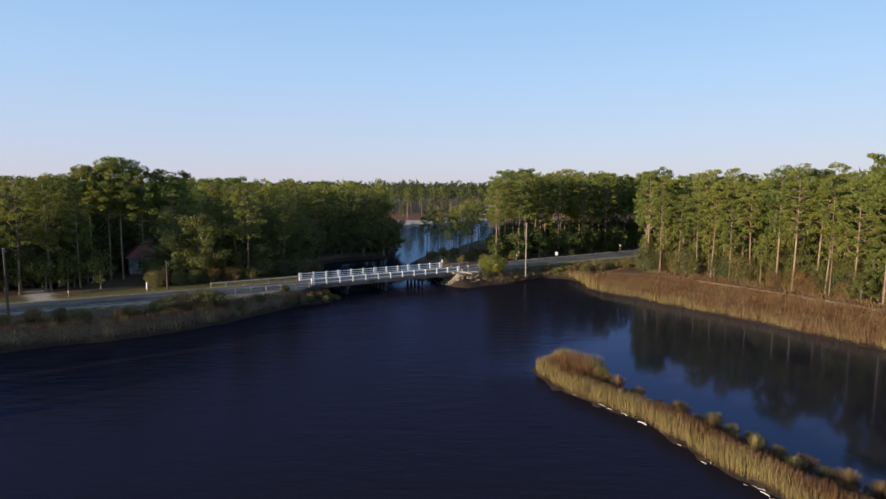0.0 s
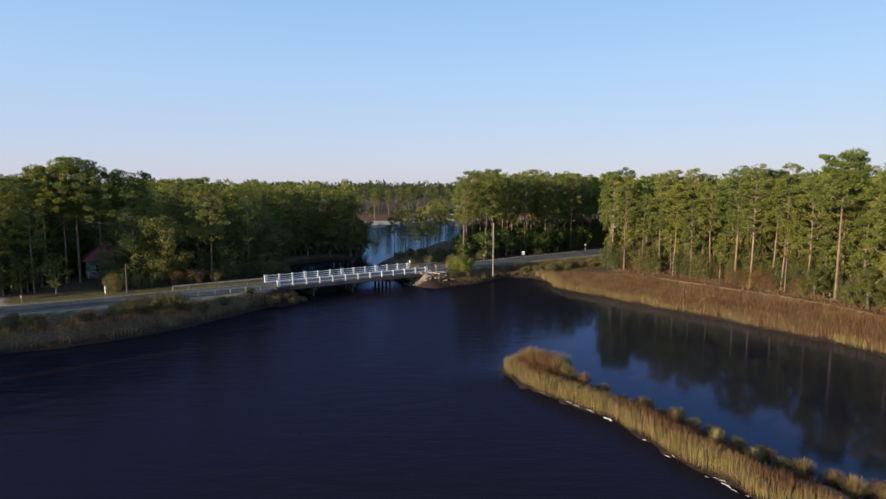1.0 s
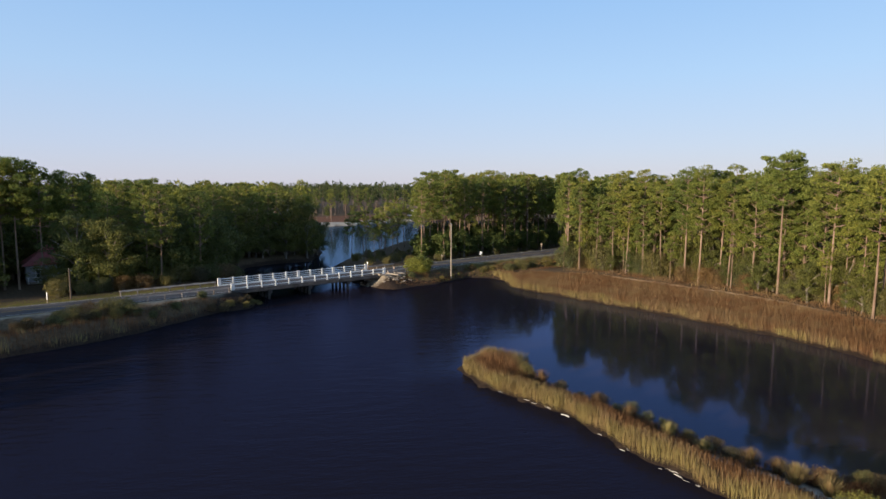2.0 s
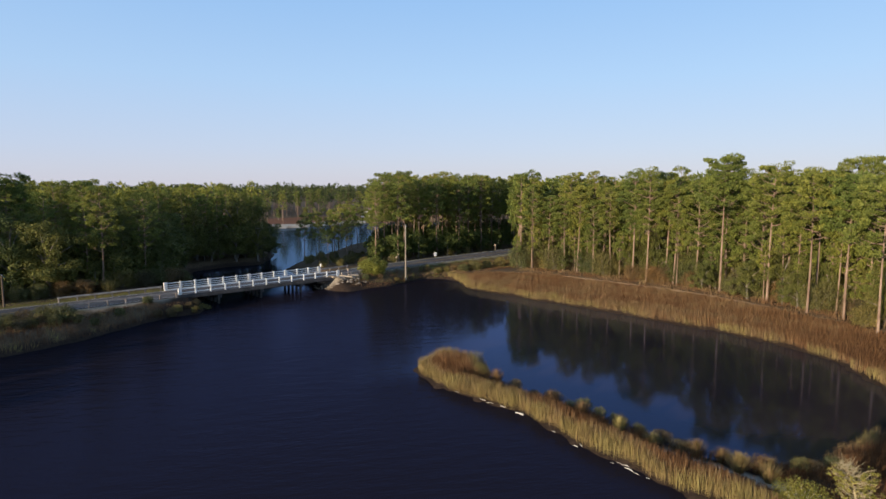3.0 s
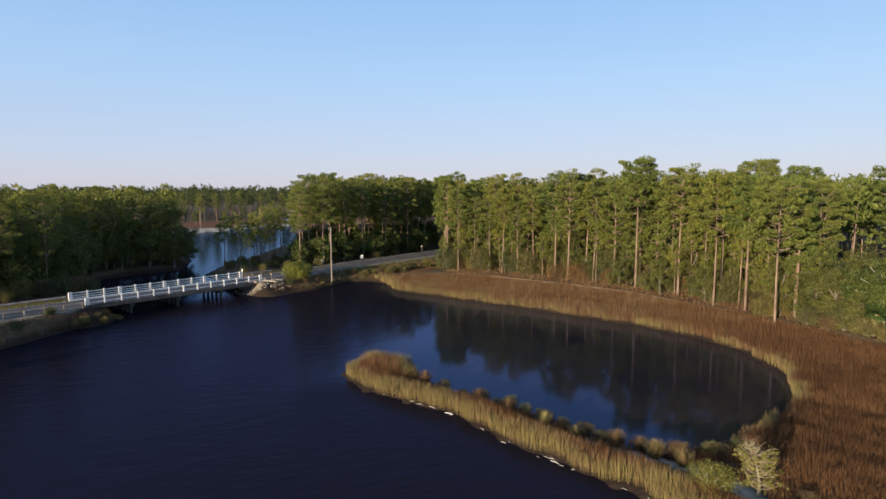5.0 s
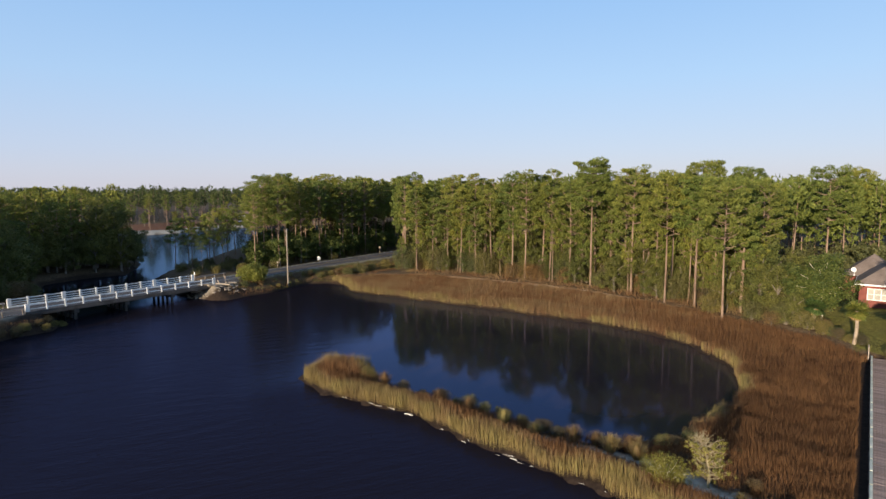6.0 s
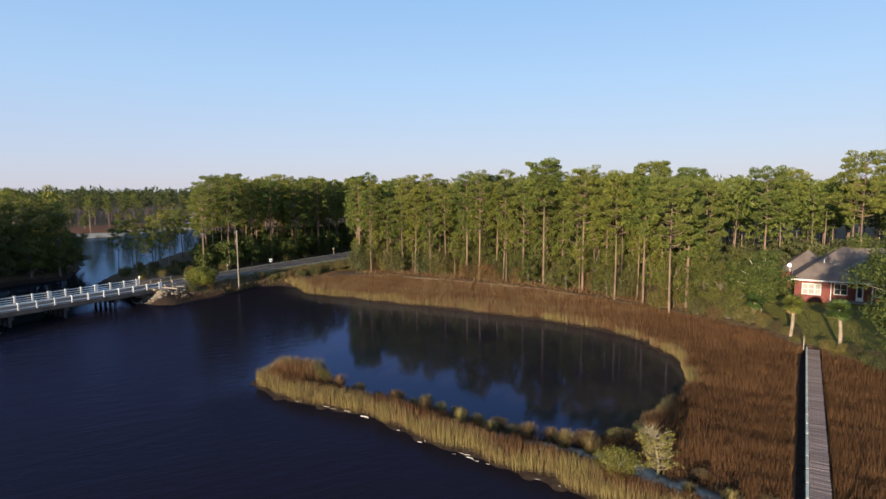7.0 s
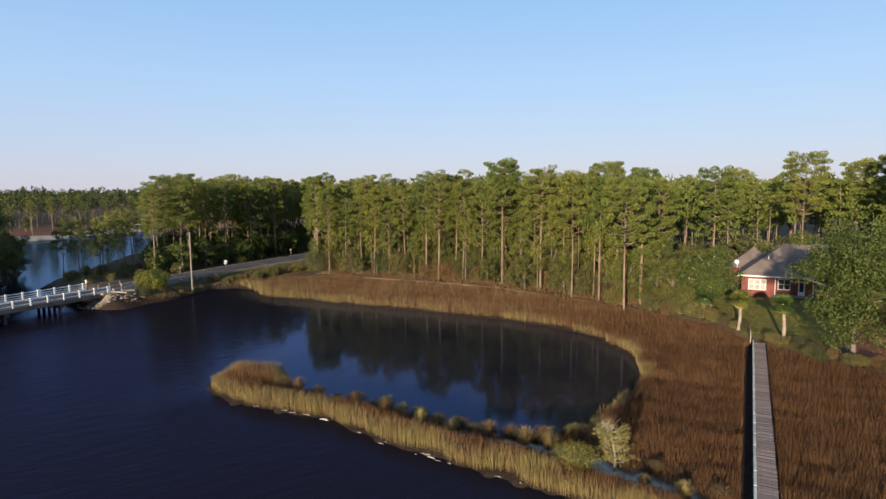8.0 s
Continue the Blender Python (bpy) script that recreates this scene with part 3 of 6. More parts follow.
# ------------------------------------------------------------------ trees
def pine_parts(rng, h, base, r, n_limbs, per, leaf, bend=0.3, sides=7):
    """Trunk, rising forked limbs, and puffs of needle tufts at the fork ends; dense tufts and coarse ones for far stands."""
    lean = rng.uniform(-bend, bend, 2)
    curve = rng.uniform(-0.25, 0.25, 2)

    def axis(t):
        return np.array([lean[0] * t * t + curve[0] * math.sin(3 * t), lean[1] * t * t + curve[1] * math.sin(2.6 * t), h * t])
    tv, tf = [], []
    r0 = 0.0068 * h + 0.03
    ts = [0, 0.04, 0.15, 0.3, 0.45, 0.6, 0.75, 0.88, 0.97]
    tube(tv, tf, [axis(t) - np.array([0, 0, 0.4 if t == 0 else 0]) for t in ts], [r0 * (1.35 if t == 0 else 1.05 - 0.9 * t) for t in ts], sides)
    clumps = []
    size = 0.3 + 0.145 * r
    for i in range(n_limbs):
        u = (i + rng.uniform(0.1, 0.9)) / n_limbs
        t = base + (0.985 - base) * u
        dome = math.sqrt(max(0.03, 1 - abs((u - 0.44) / 0.64) ** 2.4))
        reach = r * dome * rng.uniform(0.5, 1.05)
        an = i * 2.4 + rng.uniform(-0.6, 0.6)
        rise = reach * rng.uniform(0.25, 0.6)
        p0 = axis(max(base * 0.88, t - rise / h))
        out = np.array([math.cos(an), math.sin(an), 0.0])
        fork = p0 + out * reach * 0.55 + np.array([0, 0, rise * 0.4])
        if reach > 0.5:
            tube(tv, tf, [p0, (p0 + fork) / 2 - np.array([0, 0, 0.05 * reach]), fork], [0.05 + 0.014 * reach, 0.045, 0.03], 4)
        for k in range(3 if reach > 1.0 else 1):
            a2 = an + (k - 1) * rng.uniform(0.45, 0.8)
            far = reach * rng.uniform(0.8, 1.08) * (1.0 if k != 1 else 1.05)
            end = axis(t) + np.array([math.cos(a2) * far, math.sin(a2) * far, rng.uniform(-0.3, 0.45)])
            if reach > 0.5:
                tube(tv, tf, [fork, end], [0.028, 0.01], 3)
            w = rng.uniform(0.6, 1.2) * size
            clumps.append((*end, w, w, w * rng.uniform(0.5, 0.72)))
    tip = axis(1.0)
    w = 0.45 + 0.2 * r
    clumps.append((tip[0], tip[1], tip[2] - 0.65, w, w, 0.7))
    crown = clump_leaves(rng, clumps, per, leaf, leaf * 0.3, 0.5, True)
    coarse = clump_leaves(rng, clumps, per // 4, leaf * 1.75, leaf * 0.66, 0.45, True)
    return (tv, tf), crown, coarse


def tree_thing(name, trunk, crown, bark, leaves, label, category, group, crown_name="crown"):
    root = new(name)
    part("trunk", trunk, bark, root)
    mesh_np(crown_name, crown[0], crown[1], leaves, root)
    return tagged(root, label, category, group)


def oak_parts(rng, h, r, per, leaf, base=0.22, limbs=9, flat=0.75, per_limb=4, stout=1.0):
    tv, tf = [], []
    fork = h * base
    r0 = (0.02 * h + 0.05) * stout
    tube(tv, tf, [(0, 0, -0.4), (0.05, 0.02, fork * 0.5), (0.1, -0.05, fork), (0.15, 0, h * 0.62)], [r0 * 1.4, r0, r0 * 0.85, r0 * 0.3], 7)
    clumps = []
    for i in range(limbs):
        an = i * 2.399 + rng.uniform(-0.4, 0.4)
        u = (i + 0.5) / limbs
        z = fork + (h - fork) * (0.15 + 0.78 * u)
        reach = r * math.sqrt(max(0.05, 1 - (2 * u - 0.75) ** 2 * 0.75)) * rng.uniform(0.6, 0.95)
        end = np.array([math.cos(an) * reach, math.sin(an) * reach, z])
        p0 = np.array([0.1, -0.03, fork + (h * 0.55 - fork) * u])
        mid = (p0 + end) / 2 + np.array([0, 0, 0.1 * r])
        tube(tv, tf, [p0, mid, end], [r0 * 0.5, r0 * 0.3, 0.02], 5)
        for k in range(per_limb):
            w = (k + 1) / per_limb
            q = p0 * (1 - w) + end * w + rng.normal(size=3) * 0.22 * r * (1, 1, 0.7)[0]
            s = r * rng.uniform(0.2, 0.36)
            clumps.append((*q, s, s, s * flat))
    for k in range(4):
        q = rng.normal(size=3) * 0.3 * r
        s = r * rng.uniform(0.25, 0.36)
        clumps.append((q[0], q[1], h - s * 0.8 - abs(q[2]) * 0.5, s, s, s * flat))
    cv, cf = clump_leaves(rng, clumps, int(per * 1.7), leaf, leaf * 0.7, up=0.2)
    cv[:, 2] = np.maximum(cv[:, 2], 0.05)
    return (tv, tf), (cv, cf)


def shrub_parts(rng, h, r, per, leaf, n=14):
    tv, tf = [], []
    clumps = []
    for i in range(n):
        an = i * 2.399
        u = math.sqrt((i + 0.5) / n)
        z = h * (0.35 + 0.5 * math.sqrt(max(0, 1 - u * u))) * rng.uniform(0.75, 1.05)
        end = np.array([math.cos(an) * r * u * 0.8, math.sin(an) * r * u * 0.8, z])
        tube(tv, tf, [(0, 0, -0.2), tuple(end * np.array([0.45, 0.45, 0.5])), tuple(end)], [0.05, 0.03, 0.008], 4)
        s = r * rng.uniform(0.28, 0.42)
        clumps.append((*end, s, s, min(s, h * 0.3)))
        clumps.append((end[0] * 0.8, end[1] * 0.8, z * 0.45, s, s, h * 0.28))
    cv, cf = clump_leaves(rng, clumps, int(per * 1.7), leaf, leaf * 0.6, up=0.2)
    cv[:, 2] = np.maximum(cv[:, 2], 0.03)
    return (tv, tf), (cv, cf)


rng = np.random.default_rng(7)
PINE_KINDS = [  # height, bare share, spread, limbs, tufts a puff, tuft length
    (18.0, 0.48, 2.7, 24, 140, 0.3), (17.0, 0.52, 2.2, 20, 135, 0.28), (16.0, 0.38, 2.2, 24, 130, 0.28), (18.5, 0.36, 2.5, 28, 130, 0.3),
    (17.5, 0.58, 2.8, 20, 150, 0.3), (15.0, 0.45, 1.9, 20, 125, 0.27), (17.0, 0.42, 2.5, 24, 135, 0.29), (16.5, 0.6, 2.5, 18, 150, 0.29),
    (17.0, 0.55, 2.0, 18, 135, 0.28), (18.0, 0.44, 2.3, 26, 130, 0.29)]
BIG_KINDS = [(20.5, 0.52, 4.2, 30, 170, 0.4), (20.0, 0.64, 3.7, 24, 170, 0.4), (21.0, 0.6, 4.0, 26, 170, 0.4), (20.0, 0.56, 4.4, 26, 175, 0.4)]
YOUNG_KINDS = [(8.5, 0.45, 1.4, 14, 80, 0.3), (10.5, 0.5, 1.6, 15, 80, 0.3), (7.0, 0.4, 1.35, 12, 80, 0.28), (9.5, 0.62, 1.5, 11, 80, 0.3)]
pine_sets, far_pines = {"pine": [], "big": [], "young": []}, []
for kind, rows in (("pine", PINE_KINDS), ("big", BIG_KINDS), ("young", YOUNG_KINDS)):
    for row in rows:
        trunk, crown, coarse = pine_parts(rng, *row)
        pine_sets[kind].append((row[0], (trunk, crown)))
        if kind == "pine":
            far_pines.append((row[0], (trunk, coarse)))
OAK_SETS = [(h, oak_parts(rng, h, r, per, 0.19)) for h, r, per in ((9.0, 3.8, 165), (11.0, 4.2, 170), (7.0, 3.0, 150))]
FAR_OAKS = [(h, oak_parts(rng, h, r, 74, 0.29)) for h, r in ((9.0, 3.8), (11.0, 4.2), (7.0, 3.0))]
SHRUB_SETS = [(h, shrub_parts(rng, h, r, per, leaf)) for h, r, per, leaf in ((2.6, 1.8, 120, 0.13), (3.6, 2.1, 140, 0.15), (1.6, 1.3, 90, 0.12))]

LABELS = {"pine": "tall slender pine with a bare trunk and high crown", "big": "towering old pine with a broad rounded crown",
          "young": "young thin pine with a small green crown"}
first = {}


def plant(kind, index, x, y, height=None, turn=0.0, group="", label=""):
    """Sets one tree: the first of its kind is built, the others are copies."""
    sets = {"oak": OAK_SETS, "shrub": SHRUB_SETS, "russet": SHRUB_SETS}.get(kind) or pine_sets[kind]
    h0, (trunk, crown) = sets[index % len(sets)]
    key = (kind, index % len(sets))
    z = max(height_at(x, y), -0.2)
    s = (height or h0) / h0
    if key not in first:
        if kind in ("pine", "big", "young"):
            ob = tree_thing("pine_tree", trunk, crown, BARK, PINE, LABELS[kind], "pine tree", group)
        elif kind == "oak":
            ob = tree_thing("oak_tree", trunk, crown, BARK_OAK, OAK, label or "broad evergreen oak with dense dark leaves", "tree", group)
        else:
            ob = tree_thing("shrub", trunk, crown, BARK_OAK, SHRUB if kind == "shrub" else RUSSET,
                            "wild evergreen shrub at the wood's edge" if kind == "shrub" else "russet half-bare shrub at the wood's edge", "shrub", group, "leaves")
            tagged(ob.children[0])
        first[key] = ob
        ob.matrix_basis = pose(x, y, z, 0, 0, turn) @ Matrix.Scale(s, 4)
    else:
        ob = first[key]
        m = pose(x, y, z, 0, 0, turn)
        c = copy_thing(ob, m)
        c.scale = (s, s, s)
        ob = c
        if group:
            ob["group"] = group
    if label:
        ob["label"] = label
    return ob


def scatter(rng, poly, spacing, keep=None, tries=6000, taken=None):
    """Evenly loose points in an outline, none nearer than spacing."""
    q = np.asarray(poly, float)
    lo, hi = q.min(0), q.max(0)
    pts = list(taken) if taken else []
    start = len(pts)
    cand = rng.uniform(lo, hi, (tries, 2))
    ok = inside(cand[:, 0], cand[:, 1], poly)
    ok &= line_distance(cand[:, 0], cand[:, 1], ROAD) > 6.5
    ok &= to_water(cand[:, 0], cand[:, 1]) > 0.6
    for x, y in cand[ok]:
        if keep and not keep(x, y):
            continue
        if all((x - a) ** 2 + (y - b) ** 2 > spacing * spacing for a, b in pts):
            pts.append((x, y))
    return pts[start:]


def woods(name, pts, sets, heights, leaves, bark, label, thin=1.0, seed=3):
    """A stand too far or too dense to count: one mesh of leaves and one of trunks."""
    g = np.random.default_rng(seed)
    V, F, TV, TF, n, tn = [], [], [], [], 0, 0
    zs = ground_height(np.array([p[0] for p in pts]), np.array([p[1] for p in pts]))
    for (x, y), z in zip(pts, zs):
        h0, (trunk, crown) = sets[g.integers(len(sets))]
        s = g.uniform(*heights) / h0
        a = g.uniform(0, 6.28)
        R = np.array([[math.cos(a), -math.sin(a), 0], [math.sin(a), math.cos(a), 0], [0, 0, 1]]) * s
        q = crown[0].reshape(-1, 3, 3)
        if thin < 1.0:
            sel = g.random(len(q)) < thin
            q = q[sel]
            c = q.mean(1, keepdims=True)
            q = c + (q - c) * thin ** -0.42
        v = q.reshape(-1, 3) @ R.T + np.array([x, y, max(z, 0)])
        V.append(v)
        F.append(np.arange(len(v)).reshape(-1, 3) + n)
        n += len(v)
        n_quads = next(i for i, q in enumerate(trunk[1]) if len(q) != 4)
        quads = np.array(trunk[1][:n_quads])
        t = np.array(trunk[0][:quads.max() + 1])
        TV.append(t @ R.T + np.array([x, y, max(z, 0)]))
        TF.append(quads + tn)
        tn += len(t)
    root = new(name)
    if thin < 0.03:
        ob = mesh_np("crowns", np.concatenate(V), np.concatenate(F), leaves, root)
        return tagged(root, label, "woods", kind="stuff")
    mesh_np("crowns", np.concatenate(V), np.concatenate(F), leaves, root)
    mesh_np("trunks", np.concatenate(TV), np.concatenate(TF), bark, root)
    return tagged(root, label, "woods", kind="stuff")


EAST_FRONT = [(36.0, 109.5), (42.0, 103.5), (48.5, 95.0), (55.0, 86.0), (58.5, 78.0), (60.5, 68.0), (62.5, 58.0), (64.0, 51.5)]
EAST_NEAR = EAST_FRONT + [(76.0, 60.0), (80.0, 75.0), (76.0, 95.0), (66.0, 112.0), (52.0, 130.0), (40.0, 124.0)]
EAST_DEEP = [(76.0, 60.0), (92.0, 62.0), (100.0, 50.0), (100.0, 30.0), (170.0, 20.0), (180.0, 120.0), (120.0, 170.0), (62.0, 136.0), (66.0, 112.0), (76.0, 95.0), (80.0, 75.0)]
WEST_NEAR = [(-86.0, 78.0), (-66.0, 80.0), (-46.0, 90.0), (-33.0, 98.0), (-29.5, 104.0), (-30.5, 119.0), (-30.0, 130.0), (-18.0, 139.0), (-17.0, 152.0), (-40.0, 140.0), (-64.0, 120.0), (-90.0, 105.0)]
WEST_DEEP = [(-90.0, 105.0), (-64.0, 120.0), (-40.0, 140.0), (-17.0, 152.0), (-21.0, 178.0), (-60.0, 182.0), (-170.0, 165.0), (-130.0, 120.0)]
POINT_NEAR = [(9.0, 122.0), (14.0, 123.5), (26.0, 132.0), (40.0, 142.0), (56.0, 154.0), (66.0, 180.0), (46.0, 190.0), (26.0, 182.0), (16.0, 165.0), (10.0, 145.0)]
HOUSE_WEST = [(-50.5, 83.0), (-41.0, 83.0), (-46.5, 92.0), (-51.0, 103.0), (-46.5, 107.0), (-54.0, 111.0), (-62.0, 103.0)]

# ---- woods east of the road, behind the marsh
FRONT_PINES = [(59.8, 63.3, 18.2, 3, "big"), (61.3, 59.3, 17.6, 1, "big"), (59.9, 53.4, 17.8, 0, "big"), (58.4, 78.5, 20.8, 1, "big"), (71.5, 67.5, 20.3, 2, "big"),
               (41.3, 105.8, 14.5, 5, "pine"), (45.0, 101.0, 15.0, 7, "pine"), (49.5, 96.5, 15.8, 1, "pine"), (55.6, 86.5, 16.3, 7, "pine")]
for x, y, h, k, kind in FRONT_PINES:
    plant(kind, k, x, y, h, 37.0 * k + x, "pines behind the marsh")
all_pines = scatter(rng, EAST_NEAR, 2.75, taken=[(p[0], p[1]) for p in FRONT_PINES])
behind = line_distance(np.array([p[0] for p in all_pines]), np.array([p[1] for p in all_pines]), EAST_FRONT) > 12.5
near_pines = [p for p, back in zip(all_pines, behind) if not back]
for x, y in near_pines:
    plant("pine", int(rng.integers(10)), x, y, 13.6 + 6.4 * rng.random() ** 1.1, rng.uniform(0, 360), "pines behind the marsh")
edge = []
q = [Vector((*p, 0)) for p in EAST_FRONT]
for a, b in zip(q[:-1], q[1:]):
    n = int((b - a).length / 1.25)
    edge += [a.lerp(b, (i + 0.5) / n) for i in range(n)]
for i, p in enumerate(edge):
    n = Vector((0.83, 0.55, 0))
    late = i / len(edge)
    x, y = p.x + n.x * rng.uniform(0.5, 4.5), p.y + n.y * rng.uniform(0.5, 4.5)
    roll = rng.random()
    if late > 0.45 and roll < 0.4:
        plant("oak", int(rng.integers(3)), x + 1.5, y + 1, rng.uniform(4.5, 8.0) * (0.8 + 0.3 * late), rng.uniform(0, 360), "undergrowth behind the marsh")
    elif roll < 0.32:
        plant("young", int(rng.integers(3)), x, y, rng.uniform(4.5, 10.0), rng.uniform(0, 360), "young pines behind the marsh")
    elif roll < 0.8:
        plant("shrub", int(rng.integers(2)), x, y, rng.uniform(1.8, 4.8), rng.uniform(0, 360), "undergrowth behind the marsh")
    else:
        plant("russet", int(rng.integers(2)), x, y, rng.uniform(1.4, 3.0), rng.uniform(0, 360), "undergrowth behind the marsh")
for i, p in enumerate(edge):
    late = i / len(edge)
    x, y = p.x + 0.83 * rng.uniform(2.0, 7.5), p.y + 0.55 * rng.uniform(2.0, 7.5)
    roll = rng.random()
    if roll < 0.4:
        plant("young", int(rng.integers(4)), x, y, rng.uniform(5.0, 11.0), rng.uniform(0, 360), "young pines behind the marsh")
    elif roll < 0.55:
        plant("russet", int(rng.integers(2)), x, y, rng.uniform(2.2, 4.2), rng.uniform(0, 360), "undergrowth behind the marsh")
    elif roll < 0.85:
        plant("shrub", int(rng.integers(2)), x, y, rng.uniform(3.0, 5.0), rng.uniform(0, 360), "undergrowth behind the marsh")
    else:
        plant("oak", int(rng.integers(3)), x, y, rng.uniform(4.0, 7.5), rng.uniform(0, 360), "undergrowth behind the marsh")
for x, y, h, k in ((58.8, 73.0, 5.6, 2), (62.5, 70.5, 7.8, 1), (64.5, 49.5, 6.8, 0), (63.0, 55.5, 7.0, 1), (66.0, 53.0, 8.5, 2), (56.8, 80.5, 4.4, 2), (63.2, 46.4, 4.0, 2)):
    plant("oak", k, x, y, h, 70 * k + x, "undergrowth behind the marsh")
deep = [p for p in scatter(rng, EAST_DEEP, 4.2, tries=9000) if not inside(np.array([p[0]]), np.array([p[1]]), [(76, 66), (104, 62), (108, 34), (76, 30)])[0]]
deep += [p for p, back in zip(all_pines, behind) if back]
woods("pine_woods", deep, far_pines, (14.5, 18.5), PINE, BARK, "dense pine woods in low evening sun", 0.3, 11)
under = scatter(rng, EAST_NEAR, 2.1)
near_edge = line_distance(np.array([p[0] for p in under]), np.array([p[1] for p in under]), EAST_FRONT) < 11
for (x, y), close in zip(under, near_edge):
    if close:
        roll = rng.random()
        kind = "young" if roll < 0.38 else "shrub" if roll < 0.66 else "russet" if roll < 0.84 else "oak"
        if kind == "young":
            plant(kind, int(rng.integers(4)), x, y, rng.uniform(5.5, 10.5), rng.uniform(0, 360), "young pines behind the marsh")
        else:
            plant(kind, int(rng.integers(3 if kind == "oak" else 2)), x, y, rng.uniform(2.4, 4.8) * (1.25 if kind == "oak" else 1.0), rng.uniform(0, 360), "undergrowth behind the marsh")
woods("undergrowth", [p for p, close in zip(under, near_edge) if not close], FAR_OAKS, (3.0, 7.0), SHRUB, BARK_OAK, "olive evergreen undergrowth between the pines", 0.2, 12)
woods("undergrowth", scatter(rng, [(78.0, 61.0), (90.0, 60.0), (97.0, 52.0), (100.0, 38.0), (122.0, 30.0), (128.0, 60.0), (100.0, 78.0)], 2.8), FAR_OAKS, (3.0, 7.5), SHRUB, BARK_OAK,
      "olive evergreen thicket behind the house", 0.15, 23)
TALL_BACK = [(107.0, 55.5, 21.8), (118.0, 52.0, 20.5), (113.0, 44.0, 21.5), (122.0, 78.0, 19.8), (97.0, 66.0, 19.5), (104.0, 38.0, 22.0), (92.0, 78.0, 20.0)]
for i, (x, y, h) in enumerate(TALL_BACK):
    plant("big", i, x, y, h, 51.0 * i, "tall pines behind the house")

# ---- woods on the point beyond the road
all_point = scatter(rng, POINT_NEAR, 3.6)
point = [p for p in all_point if p[1] < 158]
woods("pine_woods", [p for p in all_point if p[1] >= 158], far_pines, (16.2, 19.8), PINE, BARK, "dense pine woods deep on the point", 0.4, 25)
for x, y in point:
    plant("pine", int(rng.integers(10)), x, y, rng.uniform(16.2, 19.8), rng.uniform(0, 360), "pines on the point")
TIP = [(-5.6, 128.5, 10.5), (-2.4, 125.5, 9.5), (0.8, 131.0, 10.8), (-3.2, 135.5, 11.0), (0.5, 139.0, 10.2), (3.4, 127.0, 9.0), (2.0, 145.5, 11.5), (4.6, 135.0, 11.2), (7.0, 151.0, 12.0),
       (5.5, 158.0, 12.5), (12.0, 168.0, 13.0), (-0.5, 120.5, 7.0)]
for i, (x, y, h) in enumerate(TIP):
    plant("young", i, x, y, h, 63.0 * i, "slender pines at the creek")
for x, y in scatter(rng, [(-1.0, 116.0), (12.0, 121.5), (28.0, 132.5), (46.0, 145.0), (40.0, 150.0), (20.0, 140.0), (6.0, 140.0), (-4.5, 133.0), (-6.5, 127.0)], 2.6):
    plant("shrub", int(rng.integers(3)), x, y, rng.uniform(0.8, 1.9), rng.uniform(0, 360), "undergrowth on the point")

# shade under the point's pines is put into the leaf colour
woods("undergrowth", scatter(rng, POINT_NEAR + [], 2.6), FAR_OAKS, (3.4, 6.4), OAK_DARK, BARK_OAK, "undergrowth between the pines on the point, darkened for their shade", 0.26, 17)
woods("pine_woods", scatter(rng, [(56.0, 154.0), (66.0, 180.0), (62.0, 214.0), (84.0, 240.0), (120.0, 220.0), (150.0, 190.0), (120.0, 186.0), (80.0, 168.0)], 4.2, tries=5000),
      far_pines, (15.0, 18.5), PINE, BARK, "dense pine woods beyond the road", 0.12, 18)

# ---- woods west of the creek
BIG_WEST = [(-59.4, 94.8, 18.8), (-55.6, 96.9, 20.6), (-52.6, 98.4, 18.6), (-48.6, 100.7, 18.2), (-62.6, 93.2, 17.4), (-77.5, 92.0, 19.0), (-57.5, 96.5, 19.6)]
for i, (x, y, h) in enumerate(BIG_WEST):
    plant("big", i + 1, x, y, h, 47.0 * i, "pines west of the creek")
plant("oak", 1, -50.6, 94.6, 5.2, 20.0, "oaks west of the creek")
plant("oak", 2, -47.6, 92.2, 3.8, 80.0, "oaks west of the creek")
west_pts = [p for p in scatter(rng, WEST_NEAR, 3.8, taken=[p[:2] for p in BIG_WEST])
            if not inside(np.array([p[0]]), np.array([p[1]]), HOUSE_WEST)[0]]
for i, (x, y) in enumerate(west_pts):
    if rng.random() < 0.45:
        plant("oak", int(rng.integers(3)), x, y, rng.uniform(9.0, 13.5), rng.uniform(0, 360), "oaks west of the creek")
    else:
        plant("pine", (2, 3, 6, 9, 5)[int(rng.integers(5))], x, y, rng.uniform(13.5, 17.8), rng.uniform(0, 360), "pines west of the creek")
bankside = [(-28.6, 107.0), (-29.2, 111.5), (-29.5, 116.0), (-29.8, 121.0), (-29.4, 126.5), (-25.4, 133.0), (-20.6, 135.4), (-16.2, 137.6), (-15.4, 141.5), (-14.6, 146.0), (-15.3, 152.0), (-16.5, 160.0)]
for i, (x, y) in enumerate(bankside):
    plant("oak", i, x, y, 6.5 + 2.5 * ((i * 7) % 5) / 4, 77.0 * i, "oaks along the creek bank", "dark evergreen oak leaning over the creek bank")
woods("undergrowth", [p for p in scatter(rng, WEST_NEAR, 2.6) if not inside(np.array([p[0]]), np.array([p[1]]), HOUSE_WEST)[0]], FAR_OAKS, (3.5, 8.5), OAK, BARK_OAK,
      "dark evergreen undergrowth below the pines", 0.26, 19)
woods("pine_woods", scatter(rng, WEST_DEEP, 5.0, tries=5000), far_pines, (14.0, 17.5), PINE, BARK, "dense shaded pine woods", 0.12, 13)
